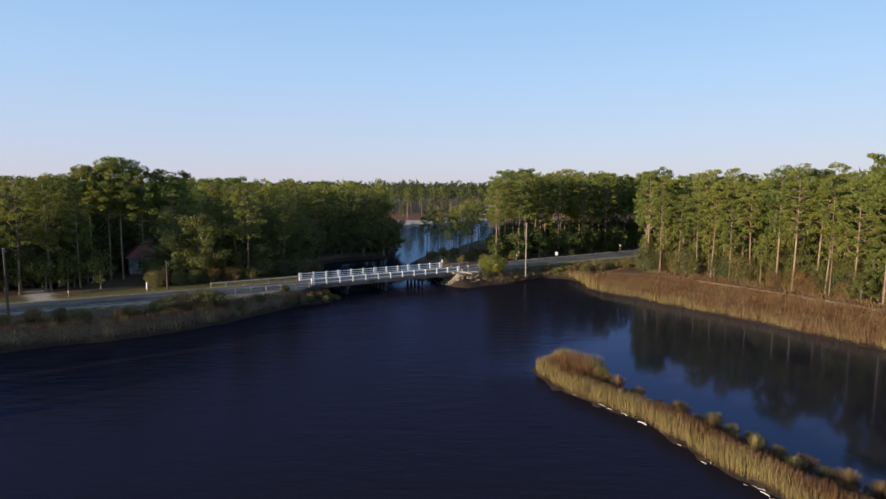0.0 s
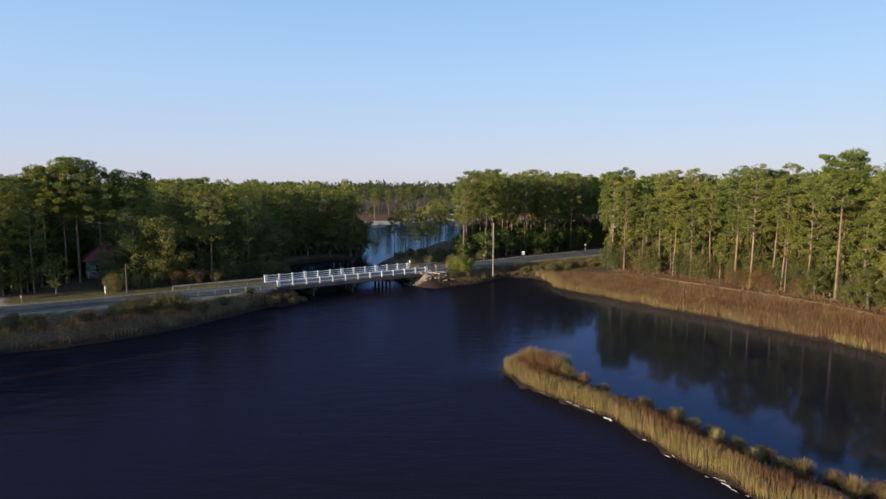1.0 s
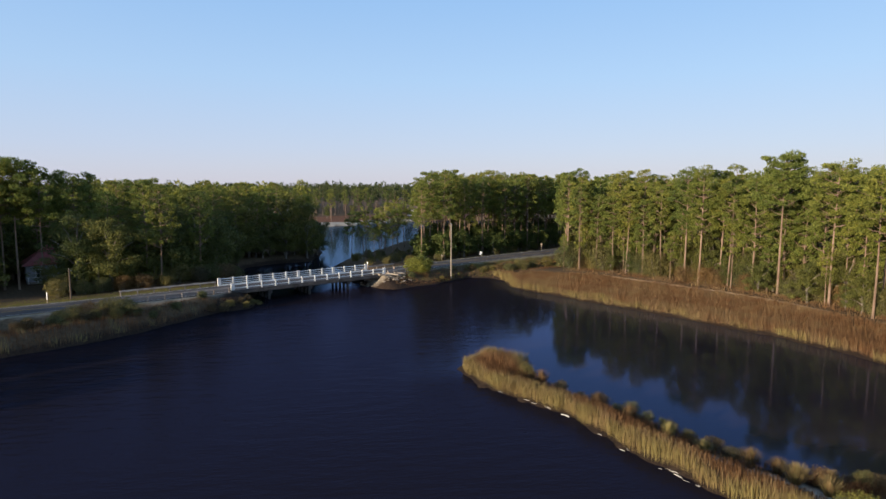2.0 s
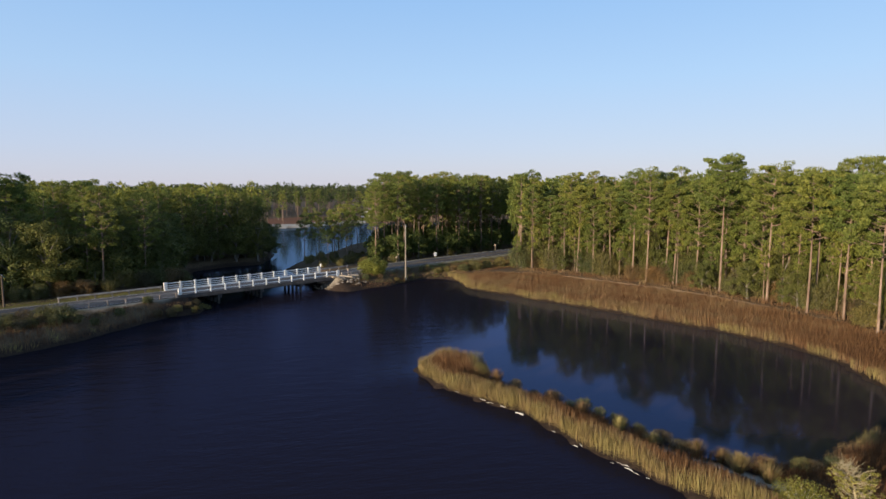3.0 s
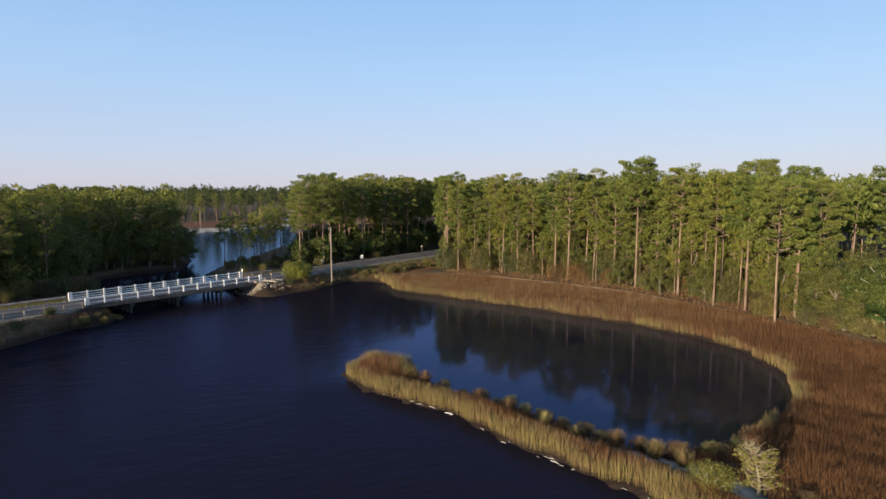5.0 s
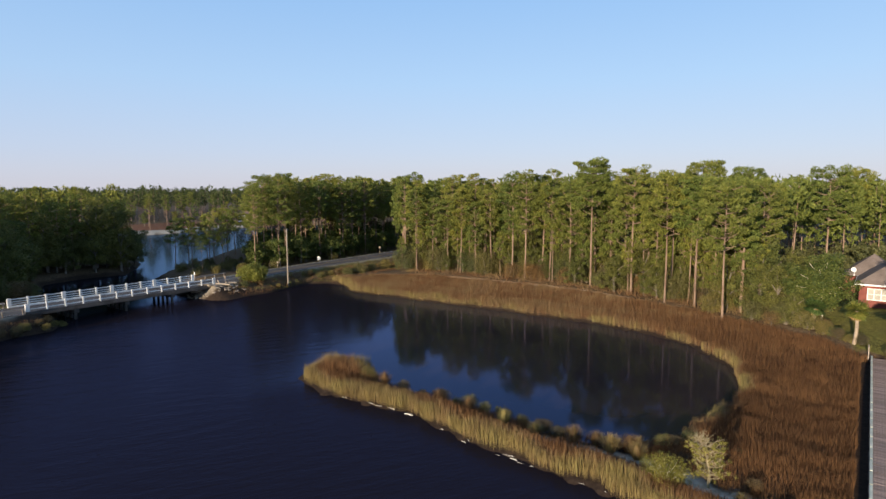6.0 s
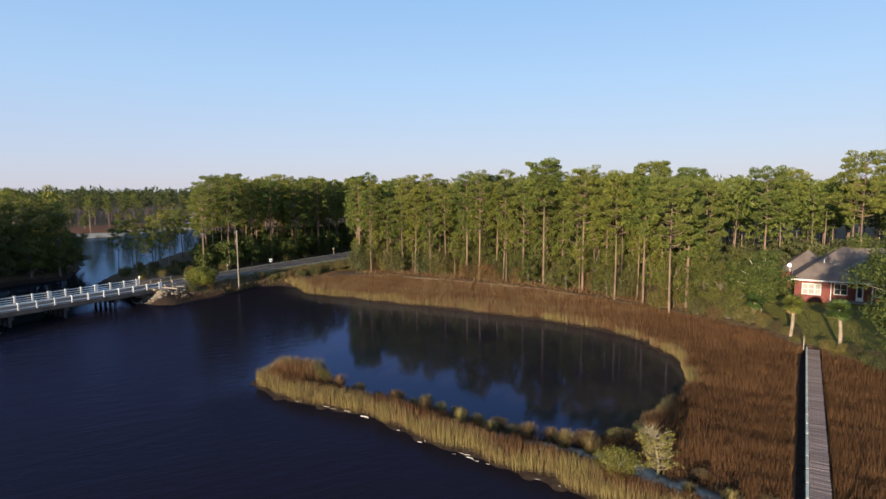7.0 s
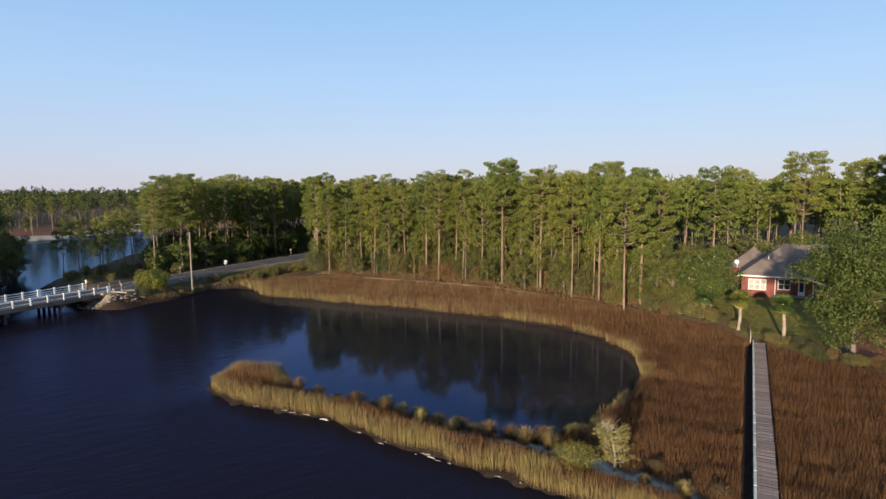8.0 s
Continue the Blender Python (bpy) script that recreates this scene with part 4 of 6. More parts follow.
for x, y in scatter(rng, [(-46.0, 88.2), (-33.5, 96.0), (-27.5, 101.5), (-24.8, 106.0), (-28.0, 108.0), (-38.0, 99.0), (-47.0, 93.0)], 2.0):
    plant("shrub" if rng.random() < 0.6 else "russet", int(rng.integers(3)), x, y, rng.uniform(1.2, 3.2), rng.uniform(0, 360), "undergrowth beside the road")

# ---- unseen woods added along the west shore to shade the west bank
woods("shore_woods", scatter(rng, [(-64.0, 46.0), (-72.0, 55.0), (-110.0, 38.0), (-150.0, 20.0), (-150.0, -60.0), (-110.0, -60.0), (-90.0, -10.0), (-74.0, 28.0)], 3.6, tries=7000),
      far_pines, (8.0, 10.5), PINE, BARK, "unseen low pine woods added to shade the west bank", 0.12, 14)

# second stand out of view, added to shade the foot of the west woods
woods("shore_woods", scatter(rng, [(-94.0, 64.0), (-92.0, 104.0), (-135.0, 118.0), (-175.0, 90.0), (-160.0, 48.0), (-120.0, 56.0)], 4.2, tries=5000),
      far_pines, (13.5, 16.5), PINE, BARK, "unseen pine woods added to shade the west woods", 0.4, 24)

# ---- far woods to the horizon
far = scatter(rng, [(-260.0, 262.0), (-40.0, 300.0), (0.0, 322.0), (62.0, 328.0), (110.0, 300.0), (110.0, 240.0), (90.0, 190.0), (190.0, 160.0), (300.0, 200.0), (300.0, 460.0), (-300.0, 460.0)], 7.5, tries=9000)
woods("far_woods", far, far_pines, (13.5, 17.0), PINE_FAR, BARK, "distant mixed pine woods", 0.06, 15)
ring = []
while len(ring) < 1500:
    a, r = rng.uniform(-1.3, 2.2), 460 + 1700 * rng.random() ** 1.6
    ring.append((math.sin(a) * r, math.cos(a) * r))
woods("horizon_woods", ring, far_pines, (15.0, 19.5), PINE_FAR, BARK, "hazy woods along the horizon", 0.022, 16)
for i, (x, y, h) in enumerate([(-20.0, 262.0, 13.0), (-14.0, 270.0, 14.0), (-27.0, 268.0, 14.5), (-3.0, 272.0, 12.0), (-35.0, 272.0, 15.0), (4.0, 283.0, 14.0), (-9.0, 284.0, 15.0), (-22.0, 284.0, 14.0),
                               (14.0, 290.0, 14.0), (28.0, 296.0, 15.0), (-44.0, 262.0, 15.5), (-5.0, 296.0, 15.0)]):
    plant("pine", i, x, y, h, 40.0 * i, "pines in the far clearing")
for i, (x, y) in enumerate([(-24.0, 287.0), (8.0, 300.0), (-38.0, 285.0), (-12.0, 302.0)]):
    plant("oak", i, x, y, 6.0, 60.0 * i, "oaks in the far clearing")


# ------------------------------------------------------------------ marsh grass
def reed_field(name, rng, poly, per_m2, height, tone, label, width=0.033, keep=None, lean=0.25, low=0.05, mat=None):
    """A bed of single blades, denser and taller in tussocks. height(x, y), tone(x, y): arrays."""
    q = np.asarray(poly, float)
    lo, hi = q.min(0), q.max(0)
    n = int((hi - lo).prod() * per_m2)
    p = rng.uniform(lo, hi, (n, 2))
    ok = inside(p[:, 0], p[:, 1], poly)
    p = p[ok]
    if keep is not None:
        p = p[keep(p[:, 0], p[:, 1])]
    z = ground_height(p[:, 0], p[:, 1])
    ok = z > low
    p, z = p[ok], z[ok]
    dens = 0.5 + 0.5 * wobble(p[:, 0], p[:, 1], 0.9, 3.0)
    ok = rng.random(len(p)) < 0.6 + 0.4 * dens
    p, z, dens = p[ok], z[ok], dens[ok]
    n = len(p)
    h = height(p[:, 0], p[:, 1]) * rng.uniform(0.65, 1.15, n) * (0.86 + 0.26 * dens)
    an = rng.uniform(0, 2 * math.pi, n)
    wd = width * rng.uniform(0.6, 1.4, n) * 0.5
    ld = rng.uniform(0, 2 * math.pi, n)
    ll = h * rng.uniform(0.02, lean, n)
    base = np.stack([p[:, 0], p[:, 1], z - 0.05], 1)
    side = np.stack([np.cos(an) * wd, np.sin(an) * wd, np.zeros(n)], 1)
    mid = base + np.stack([np.cos(ld) * ll * 0.35, np.sin(ld) * ll * 0.35, h * 0.6], 1)
    top = base + np.stack([np.cos(ld) * ll, np.sin(ld) * ll, h], 1)
    v = np.stack([base - side, mid + side * 1.1, top, mid - side * 1.1], 1).reshape(-1, 3)
    f3 = np.arange(n * 4).reshape(n, 4)
    tn = np.clip(tone(p[:, 0], p[:, 1]) + rng.normal(0, 0.06, n), 0, 1)
    ob = mesh_np(name, v, f3, mat or REED, None, {"tone": np.repeat(tn, 4)})
    return tagged(ob, label, "grass" if mat else "marsh grass", kind="stuff")


BOARD_A, BOARD_B = Vector((58.0, 33.75, 0)), Vector((17.05, 8.72, 0))
BOARD_Z = 1.4
BDIR = (BOARD_B - BOARD_A).normalized()
BSIDE = Vector((BDIR.y, -BDIR.x, 0))        # towards the pond


def off_board(px, py):
    t = (px - BOARD_A.x) * BDIR.x + (py - BOARD_A.y) * BDIR.y
    s = (px - BOARD_A.x) * BSIDE.x + (py - BOARD_A.y) * BSIDE.y
    return (s < -0.7) | (s > 1.35 + 0.12 * wobble(px, py, 1.0)) | (t < -0.5)


def near_sand(px, py):
    return line_distance(px, py, SPIT_SAND) + 0.4 * wobble(px, py, 1.6) > 0.62


SPIT_FRONT = SHORE_SPIT[9:24]


def spit_part(px, py):
    """1 on the low back of the spit, behind its tall front fringe."""
    df = line_distance(px, py, SPIT_FRONT)
    return smooth(df, 1.9, 2.7) * smooth(30.5 - px, 0, 3) * smooth(50.5 - py, 0, 2)


def hump(px, py):
    """The thicket on the spit's head."""
    return smooth(2.9 - np.hypot(px - 11.9, py - 53.4), 0, 1.0)


def marsh_tone(px, py):
    d = to_water(px, py)
    spit = smooth(27.0 + 0.15 * py - px, 0, 6)
    gold = smooth(1.75 + 0.9 * spit + 0.8 * wobble(px, py, 2.6, 7) - d, 0, 1.7) * (1 - spit_part(px, py))
    t = 0.15 + 0.1 * wobble(px, py, 5.0) + 0.1 * wobble(px, py, 1.1, 5)
    t = t + 0.24 * smooth(py, 38, 66)
    t = np.maximum(t, (0.72 - 0.06 * spit) * gold + 0.1 * wobble(px, py, 1.3))
    return t + 0.06 * hump(px, py)


def marsh_height(px, py):
    d = to_water(px, py)
    h = (0.95 + 0.22 * smooth(3 - d, 0, 2)) * (1 + 0.15 * wobble(px, py, 3.0))
    return h * (1 - 0.42 * spit_part(px, py)) + 0.55 * hump(px, py)


g_reed = np.random.default_rng(21)


def in_marsh(px, py):
    return off_board(px, py) & near_sand(px, py) & (py > -4) & (to_water(px, py) > 0.2 + 0.5 * wobble(px, py, 2.6, 9) + 0.2 * wobble(px, py, 1.1, 4))


reed_field("marsh_grass", g_reed, MARSH, 250, marsh_height, marsh_tone, "dry brown marsh grass with a golden fringe along the water", width=0.021,
           keep=lambda px, py: (np.hypot(px, py) < 62) & in_marsh(px, py), low=0.02)
reed_field("marsh_grass", g_reed, MARSH, 120, marsh_height, marsh_tone, "dry red-brown marsh grass below the woods", width=0.03,
           keep=lambda px, py: (np.hypot(px, py) >= 62) & in_marsh(px, py), low=0.02)
reed_field("shore_grass", g_reed, [(-66, 47), (-46.5, 57), (-31, 66.5), (-22.5, 79), (-19.5, 86), (-17.5, 91), (-22, 89), (-25, 85), (-30, 77), (-42, 68), (-58, 61), (-70, 56)], 38,
           lambda px, py: 0.75 + 0.4 * wobble(px, py, 1.7), lambda px, py: 0.3 + 0.5 * wobble(px, py, 1.5), "faded shore grass in the shade of the road bank",
           keep=lambda px, py: (line_distance(px, py, ROAD) > 5.6))
reed_field("shore_grass", g_reed, [(3, 98.5), (10, 100.8), (17, 106), (21, 103), (22, 108), (30, 108), (36, 110), (38, 122), (26, 118.5), (15, 111.5), (6, 105), (4, 103)], 30,
           lambda px, py: 0.42 + 0.2 * wobble(px, py, 2.2), lambda px, py: 0.3 + 0.25 * wobble(px, py, 2.4), "short dry grass on the road bank",
           keep=lambda px, py: (line_distance(px, py, ROAD) > 4.3))
reed_field("wood_edge_grass", g_reed, [(35.0, 106.5), (41.8, 99.2), (47.6, 90.9), (53.4, 81.9), (56.4, 75.2), (58.3, 67.5), (60.5, 58.0), (62.0, 50.0), (66.0, 51.0), (64.5, 60.0), (62.0, 70.0), (57.0, 84.0), (50.0, 95.0), (40.0, 108.0)], 34,
           lambda px, py: 0.6 + 0.25 * wobble(px, py, 2.2), lambda px, py: 0.42 + 0.2 * wobble(px, py, 2.4), "dry brown grass along the wood's edge")
reed_field("verge_grass", g_reed, [(-85, 62), (-56, 76), (-40, 85), (-24, 95), (-27, 99), (-44, 89), (-60, 81), (-88, 68)], 40,
           lambda px, py: 0.14 + 0.05 * wobble(px, py, 2.2), lambda px, py: 0.55 + 0.3 * wobble(px, py, 2.4), "short green verge grass beside the road", width=0.04,
           keep=lambda px, py: (line_distance(px, py, ROAD) > 3.6) & (line_distance(px, py, DRIVE) > 1.4), mat=TURF)
reed_field("lawn_grass", g_reed, LAWN, 70, lambda px, py: 0.12 + 0.03 * wobble(px, py, 1.6), lambda px, py: 0.55 + 0.3 * wobble(px, py, 3.0), "mown olive-green lawn grass",
           width=0.035, mat=TURF)
reed_field("bank_grass", g_reed, [(3, 101), (11, 102.5), (17, 107), (24, 108), (36, 112), (40, 124), (26, 118.8), (15, 111.5), (6, 105)], 30,
           lambda px, py: 0.3 + 0.12 * wobble(px, py, 1.6), lambda px, py: 0.3 + 0.3 * wobble(px, py, 3.0), "low green grass on the road bank",
           width=0.04, keep=lambda px, py: (line_distance(px, py, ROAD) > 3.5), mat=TURF)


# ------------------------------------------------------------------ bridge
def along(t, s, z):
    """A place on the bridge: t along from its west end, s across from its middle."""
    return BRIDGE_A + ALONG * t + ACROSS * s + Vector((0, 0, z))


SPAN = (BRIDGE_B - BRIDGE_A).length
TURN = math.degrees(math.atan2(ALONG.y, ALONG.x))


def bridge():
    root = new("road_bridge")
    root.matrix_basis = pose(*along(0, 0, 0), 0, 0, TURN)
    hw = ROAD_HALF
    part("deck", boxed((SPAN, 2 * hw + 0.5, 0.38), (SPAN / 2, 0, ROAD_Z - 0.2), bevel=0.03), DARK_CONCRETE, root, "dark concrete deck slab")
    part("roadway", boxed((SPAN, 2 * hw - 0.42, 0.02), (SPAN / 2, 0, ROAD_Z + 0.004)), ASPHALT, root, "worn asphalt roadway")
    for s in (-1, 1):
        # the near kerb takes the dark concrete, the far one the white
        part("kerb", boxed((SPAN, 0.34, 0.2), (SPAN / 2, s * (hw + 0.03), ROAD_Z + 0.08), bevel=0.02), WHITE_CONCRETE if s > 0 else DARK_CONCRETE, root)
        part("fascia", boxed((SPAN, 0.1, 0.26), (SPAN / 2, s * (hw + 0.3), ROAD_Z - 0.22), bevel=0.015), DARK_CONCRETE, root)
        n = 12
        for i in range(n + 1):
            t = 0.2 + (SPAN - 0.4) * i / n
            wide = 0.5 if i in ((0, 3, 6, 9, 12) if s > 0 else (0, 12)) else (0.26 if s > 0 else 0.2)
            part("post", boxed((wide, 0.26, 1.02), (t, s * (hw + 0.06), ROAD_Z + 0.72), bevel=0.02), WHITE_CONCRETE, root)
        for z in ((0.42, 0.72, 1.06) if s > 0 else (0.5, 1.04)):
            part("rail", boxed((SPAN - 0.3, 0.13, 0.13), (SPAN / 2, s * (hw + 0.06), ROAD_Z + z), bevel=0.015), WHITE_CONCRETE, root)
    for b, t in enumerate((SPAN * 0.22, SPAN * 0.47, SPAN * 0.73)):
        cap = part("pile_cap", boxed((0.62, 2 * hw + 0.3, 0.5), (t, 0, ROAD_Z - 0.66), bevel=0.03), DARK_CONCRETE, root)
        for k in range(5):
            s = -hw + 0.35 + k * (2 * hw - 0.7) / 4
            v, f = [], []
            tube(v, f, [(t, s, -2.2), (t, s, 0.3), (t, s, ROAD_Z - 0.86)], [0.2, 0.2, 0.19], 8)
            part("column", (v, f), WET_PILE, root, "dark wet concrete column")
    for t in (0.3, SPAN - 0.3):
        part("abutment", boxed((0.5, 2 * hw + 0.6, 2.2), (t, 0, ROAD_Z - 1.5), bevel=0.03), CONCRETE, root)
    return tagged(root, "low white concrete bridge with open post-and-rail parapets", "bridge")


bridge()


def guard_rail(start, direction, length, side_turn, label, drop=0.0):
    """Low timber guard rail: posts and two boards."""
    root = new("guard_rail")
    an = math.degrees(math.atan2(direction.y, direction.x))
    root.matrix_basis = pose(start.x, start.y, start.z, 0, 0, an)
    n = max(2, round(length / 2.0))
    for i in range(n + 1):
        part("post", boxed((0.17, 0.17, 1.0), (length * i / n, 0, 0.22), bevel=0.015), TIMBER, root)
    part("rail", boxed((length + 0.3, 0.1, 0.22), (length / 2, side_turn * 0.12, 0.7), bevel=0.01), GUARD_WOOD, root, "pale timber rail board")
    return tagged(root, label, "guard rail", "guard rails at the bridge")


for s in (-1, 1):
    guard_rail(along(-0.4, s * (ROAD_HALF + 0.35), ROAD_Z - 0.05), -ALONG, 13.0, s, "weathered low timber guard rail beside the road")
    d = (Vector((11.3, 113.6, 0)) - BRIDGE_B).normalized()
    guard_rail(along(SPAN + 0.5, s * (ROAD_HALF + 0.35), ROAD_Z - 0.05), d, 6.0, -s, "short weathered timber guard rail at the bridge end")


def marker(name, x, y, h, board, mat, label, z=None):
    root = new(name)
    root.matrix_basis = pose(x, y, height_at(x, y) if z is None else z, 0, 0, 60)
    part("post", boxed((0.07, 0.07, h + 0.3), (0, 0, h / 2 - 0.15), bevel=0.008), TIMBER, root)
    if board:
        part("panel", boxed((0.03, board[0], board[1]), (-0.05, 0, h - board[1] / 2), bevel=0.005), mat, root)
    return tagged(root, label, "road sign" if board else "post")


p = along(SPAN + 0.7, ROAD_HALF + 0.9, 0)
marker("road_sign", p.x, p.y, 1.6, (0.2, 0.55), STEEL, "narrow grey marker board at the bridge end")
p = along(SPAN + 1.4, -ROAD_HALF - 0.8, 0)
marker("road_sign", p.x, p.y, 1.5, (0.2, 0.4), TIMBER, "small weathered marker board beside the guard rail")
marker("road_sign", 23.2, 128.4, 1.25, (0.62, 0.75), SIGN_WHITE, "small white sign beside the road")
marker("road_sign", 13.6, 121.8, 1.6, (0.4, 0.4), POLE_WOOD, "small grey-brown sign with its back turned")
marker("road_sign", 40.0, 138.5, 1.5, (0.4, 0.4), POLE_WOOD, "small grey-brown sign with its back turned")
marker("road_sign", -44.8, 84.0, 1.5, (0.16, 1.0), SIGN_WHITE, "narrow white marker post on the verge")
marker("mailbox_post", -53.5, 79.5, 1.1, (0.22, 0.26), STEEL, "small grey mailbox on a post by the drive")


def utility_pole(x, y, h, label, wood, lean=0.0):
    root = new("utility_pole")
    z = height_at(x, y)
    root.matrix_basis = pose(x, y, z, 0, lean, 20)
    v, f = [], []
    tube(v, f, [(0, 0, -0.6), (0, 0, h * 0.5), (0, 0, h)], [0.14, 0.125, 0.1], 10)
    part("shaft", (v, f), wood, root)
    part("cap", boxed((0.26, 0.26, 0.05), (0, 0, h + 0.02), bevel=0.01), STEEL, root)
    part("bracket", boxed((0.34, 0.07, 0.09), (0.12, 0, h - 0.25), bevel=0.01), STEEL, root)
    return tagged(root, label, "utility pole")


utility_pole(13.5, 105.5, 10.1, "bare wooden utility pole on the creek bank", POLE_WOOD)
utility_pole(-52.6, 67.2, 8.3, "dark wooden utility pole beside the road", POLE_DARK)
utility_pole(-43.0, 86.5, 4.3, "short wooden post in front of the trees", POLE_DARK)


# ------------------------------------------------------------------ rubble and bushes at the bridge end
def stone(rng, size):
    bm = bmesh.new()
    bmesh.ops.create_icosphere(bm, subdivisions=1, radius=0.5)
    for v in bm.verts:
        v.co *= rng.uniform(0.75, 1.15)
        v.co.x *= size[0]
        v.co.y *= size[1]
        v.co.z *= size[2]
    return bm


g_rock = np.random.default_rng(5)
heap = new("rubble_heap")
for i in range(90):
    t = g_rock.uniform(0, 1)
    x, y = -2.4 + 8.5 * t + g_rock.normal(0, 0.5), 101.4 - 1.4 * math.sin(3.1 * t) + g_rock.uniform(-0.8, 2.6)
    z = height_at(x, y)
    if z < -0.5:
        continue
    s = g_rock.uniform(0.25, 0.95)
    ob = part("stone", stone(g_rock, (s, s * 0.75, s * 0.35)), ROCK, heap)
    ob.matrix_basis = pose(x, y, max(z, -0.05) + 0.08, g_rock.uniform(-12, 12), g_rock.uniform(-12, 12), g_rock.uniform(0, 360))
slabs = ((0.4, 102.2, 3.2, 1.3, 12), (2.6, 101.6, 2.4, 1.1, -20), (-1.2, 102.4, 2.0, 1.4, 35), (1.2, 101.0, 2.2, 0.9, 25), (3.8, 102.6, 1.8, 1.0, 10))
for x, y, a, b, tn in slabs:
    ob = part("broken_slab", boxed((a, b, 0.22), bevel=0.04), ROCK, heap, "tilted broken concrete slab")
    ob.matrix_basis = pose(x, y, max(height_at(x, y), 0.1) + 0.15, -14, 6, tn)
tagged(heap, "pale heap of rubble and broken slabs on the bank", "rubble")

tr, lv = shrub_parts(np.random.default_rng(9), 3.9, 2.35, 220, 0.2, 26)
bush = tree_thing("bush", tr, lv, BARK_OAK, BRIGHT, "bright yellow-green rounded bush beside the bridge", "bush", "", "leaves")
bush.matrix_basis = pose(7.6, 105.9, height_at(7.6, 105.9) - 0.1) @ Matrix.Diagonal((1.2, 1.2, 0.74, 1))
for i, (x, y, h) in enumerate([(27.5, 109.5, 2.2), (30.5, 111.5, 1.8), (25.0, 108.5, 1.5), (33.5, 112.5, 2.0)]):
    plant("shrub", i, x, y, h, 50.0 * i, "scrub on the road bank", "olive scrub bush on the road bank")
for i, (x, y, h) in enumerate([(-49.6, 67.0, 1.6), (-40.5, 71.5, 1.1), (-38.0, 73.5, 1.3), (-35.5, 75.3, 1.9), (-33.5, 75.6, 2.5), (-31.8, 76.2, 2.2), (-34.5, 72.5, 1.5), (-31.5, 73.6, 1.5), (-37.0, 70.5, 1.3), (-40.0, 68.5, 1.2), (-44.5, 68.8, 1.3), (-36.8, 74.4, 1.6), (-47.5, 69.0, 1.2), (-29.8, 75.4, 1.3), (-26.5, 79.4, 1.0),
                               (-43.0, 66.5, 1.0), (-28.0, 75.4, 1.1), (-24.5, 84.2, 1.0), (-46.0, 64.5, 1.0), (-51.5, 65.0, 1.4), (-54.5, 63.0, 1.3)]):
    plant("shrub" if i % 3 else "russet", i, x, y, h, 50.0 * i, "scrub on the west bank", "dark scrub bush below the road")
for i, (t, s, h) in enumerate([(1.6, -5.4, 0.9), (2.6, -4.8, 0.8), (3.4, -4.2, 0.7), (0.2, -6.4, 0.9), (1.8, -6.4, 0.8), (-1.5, -6.8, 1.0), (-2.6, -7.6, 1.2), (0.6, -7.4, 1.0), (3.2, -5.6, 0.7), (-4.2, -7.4, 1.1)]):
    p = along(t, s, 0)
    plant("shrub" if i % 3 else "russet", i, p.x, p.y, h, 71.0 * i, "scrub on the west bank", "dark scrub on the slope below the bridge end")
g_road = np.random.default_rng(53)
for i in range(46):
    t = g_road.random()
    x, y = 3.5 + 28 * t, 102.4 + 11.5 * t + g_road.uniform(-1.5, 3.0)
    if height_at(x, y) < 0.3 or line_distance(np.array([x]), np.array([y]), ROAD)[0] < 4.6:
        continue
    plant("shrub" if i % 3 else "russet", i, x, y, g_road.uniform(0.4, 1.1), 50.0 * i, "scrub on the road bank", "low olive scrub on the road bank")
g_bank = np.random.default_rng(52)
for i in range(34):
    t = g_bank.random()
    x, y = -54 + 29 * t + g_bank.normal(0, 0.8), 65.2 + 15.0 * t ** 1.15 + g_bank.uniform(-2.6, 1.2)
    if height_at(x, y) < 0.25 or line_distance(np.array([x]), np.array([y]), ROAD)[0] < 6.4:
        continue
    plant("russet" if i % 2 else "shrub", i, x, y, g_bank.uniform(0.5, 1.4), 50.0 * i, "scrub on the west bank", "low dry scrub on the shaded bank")


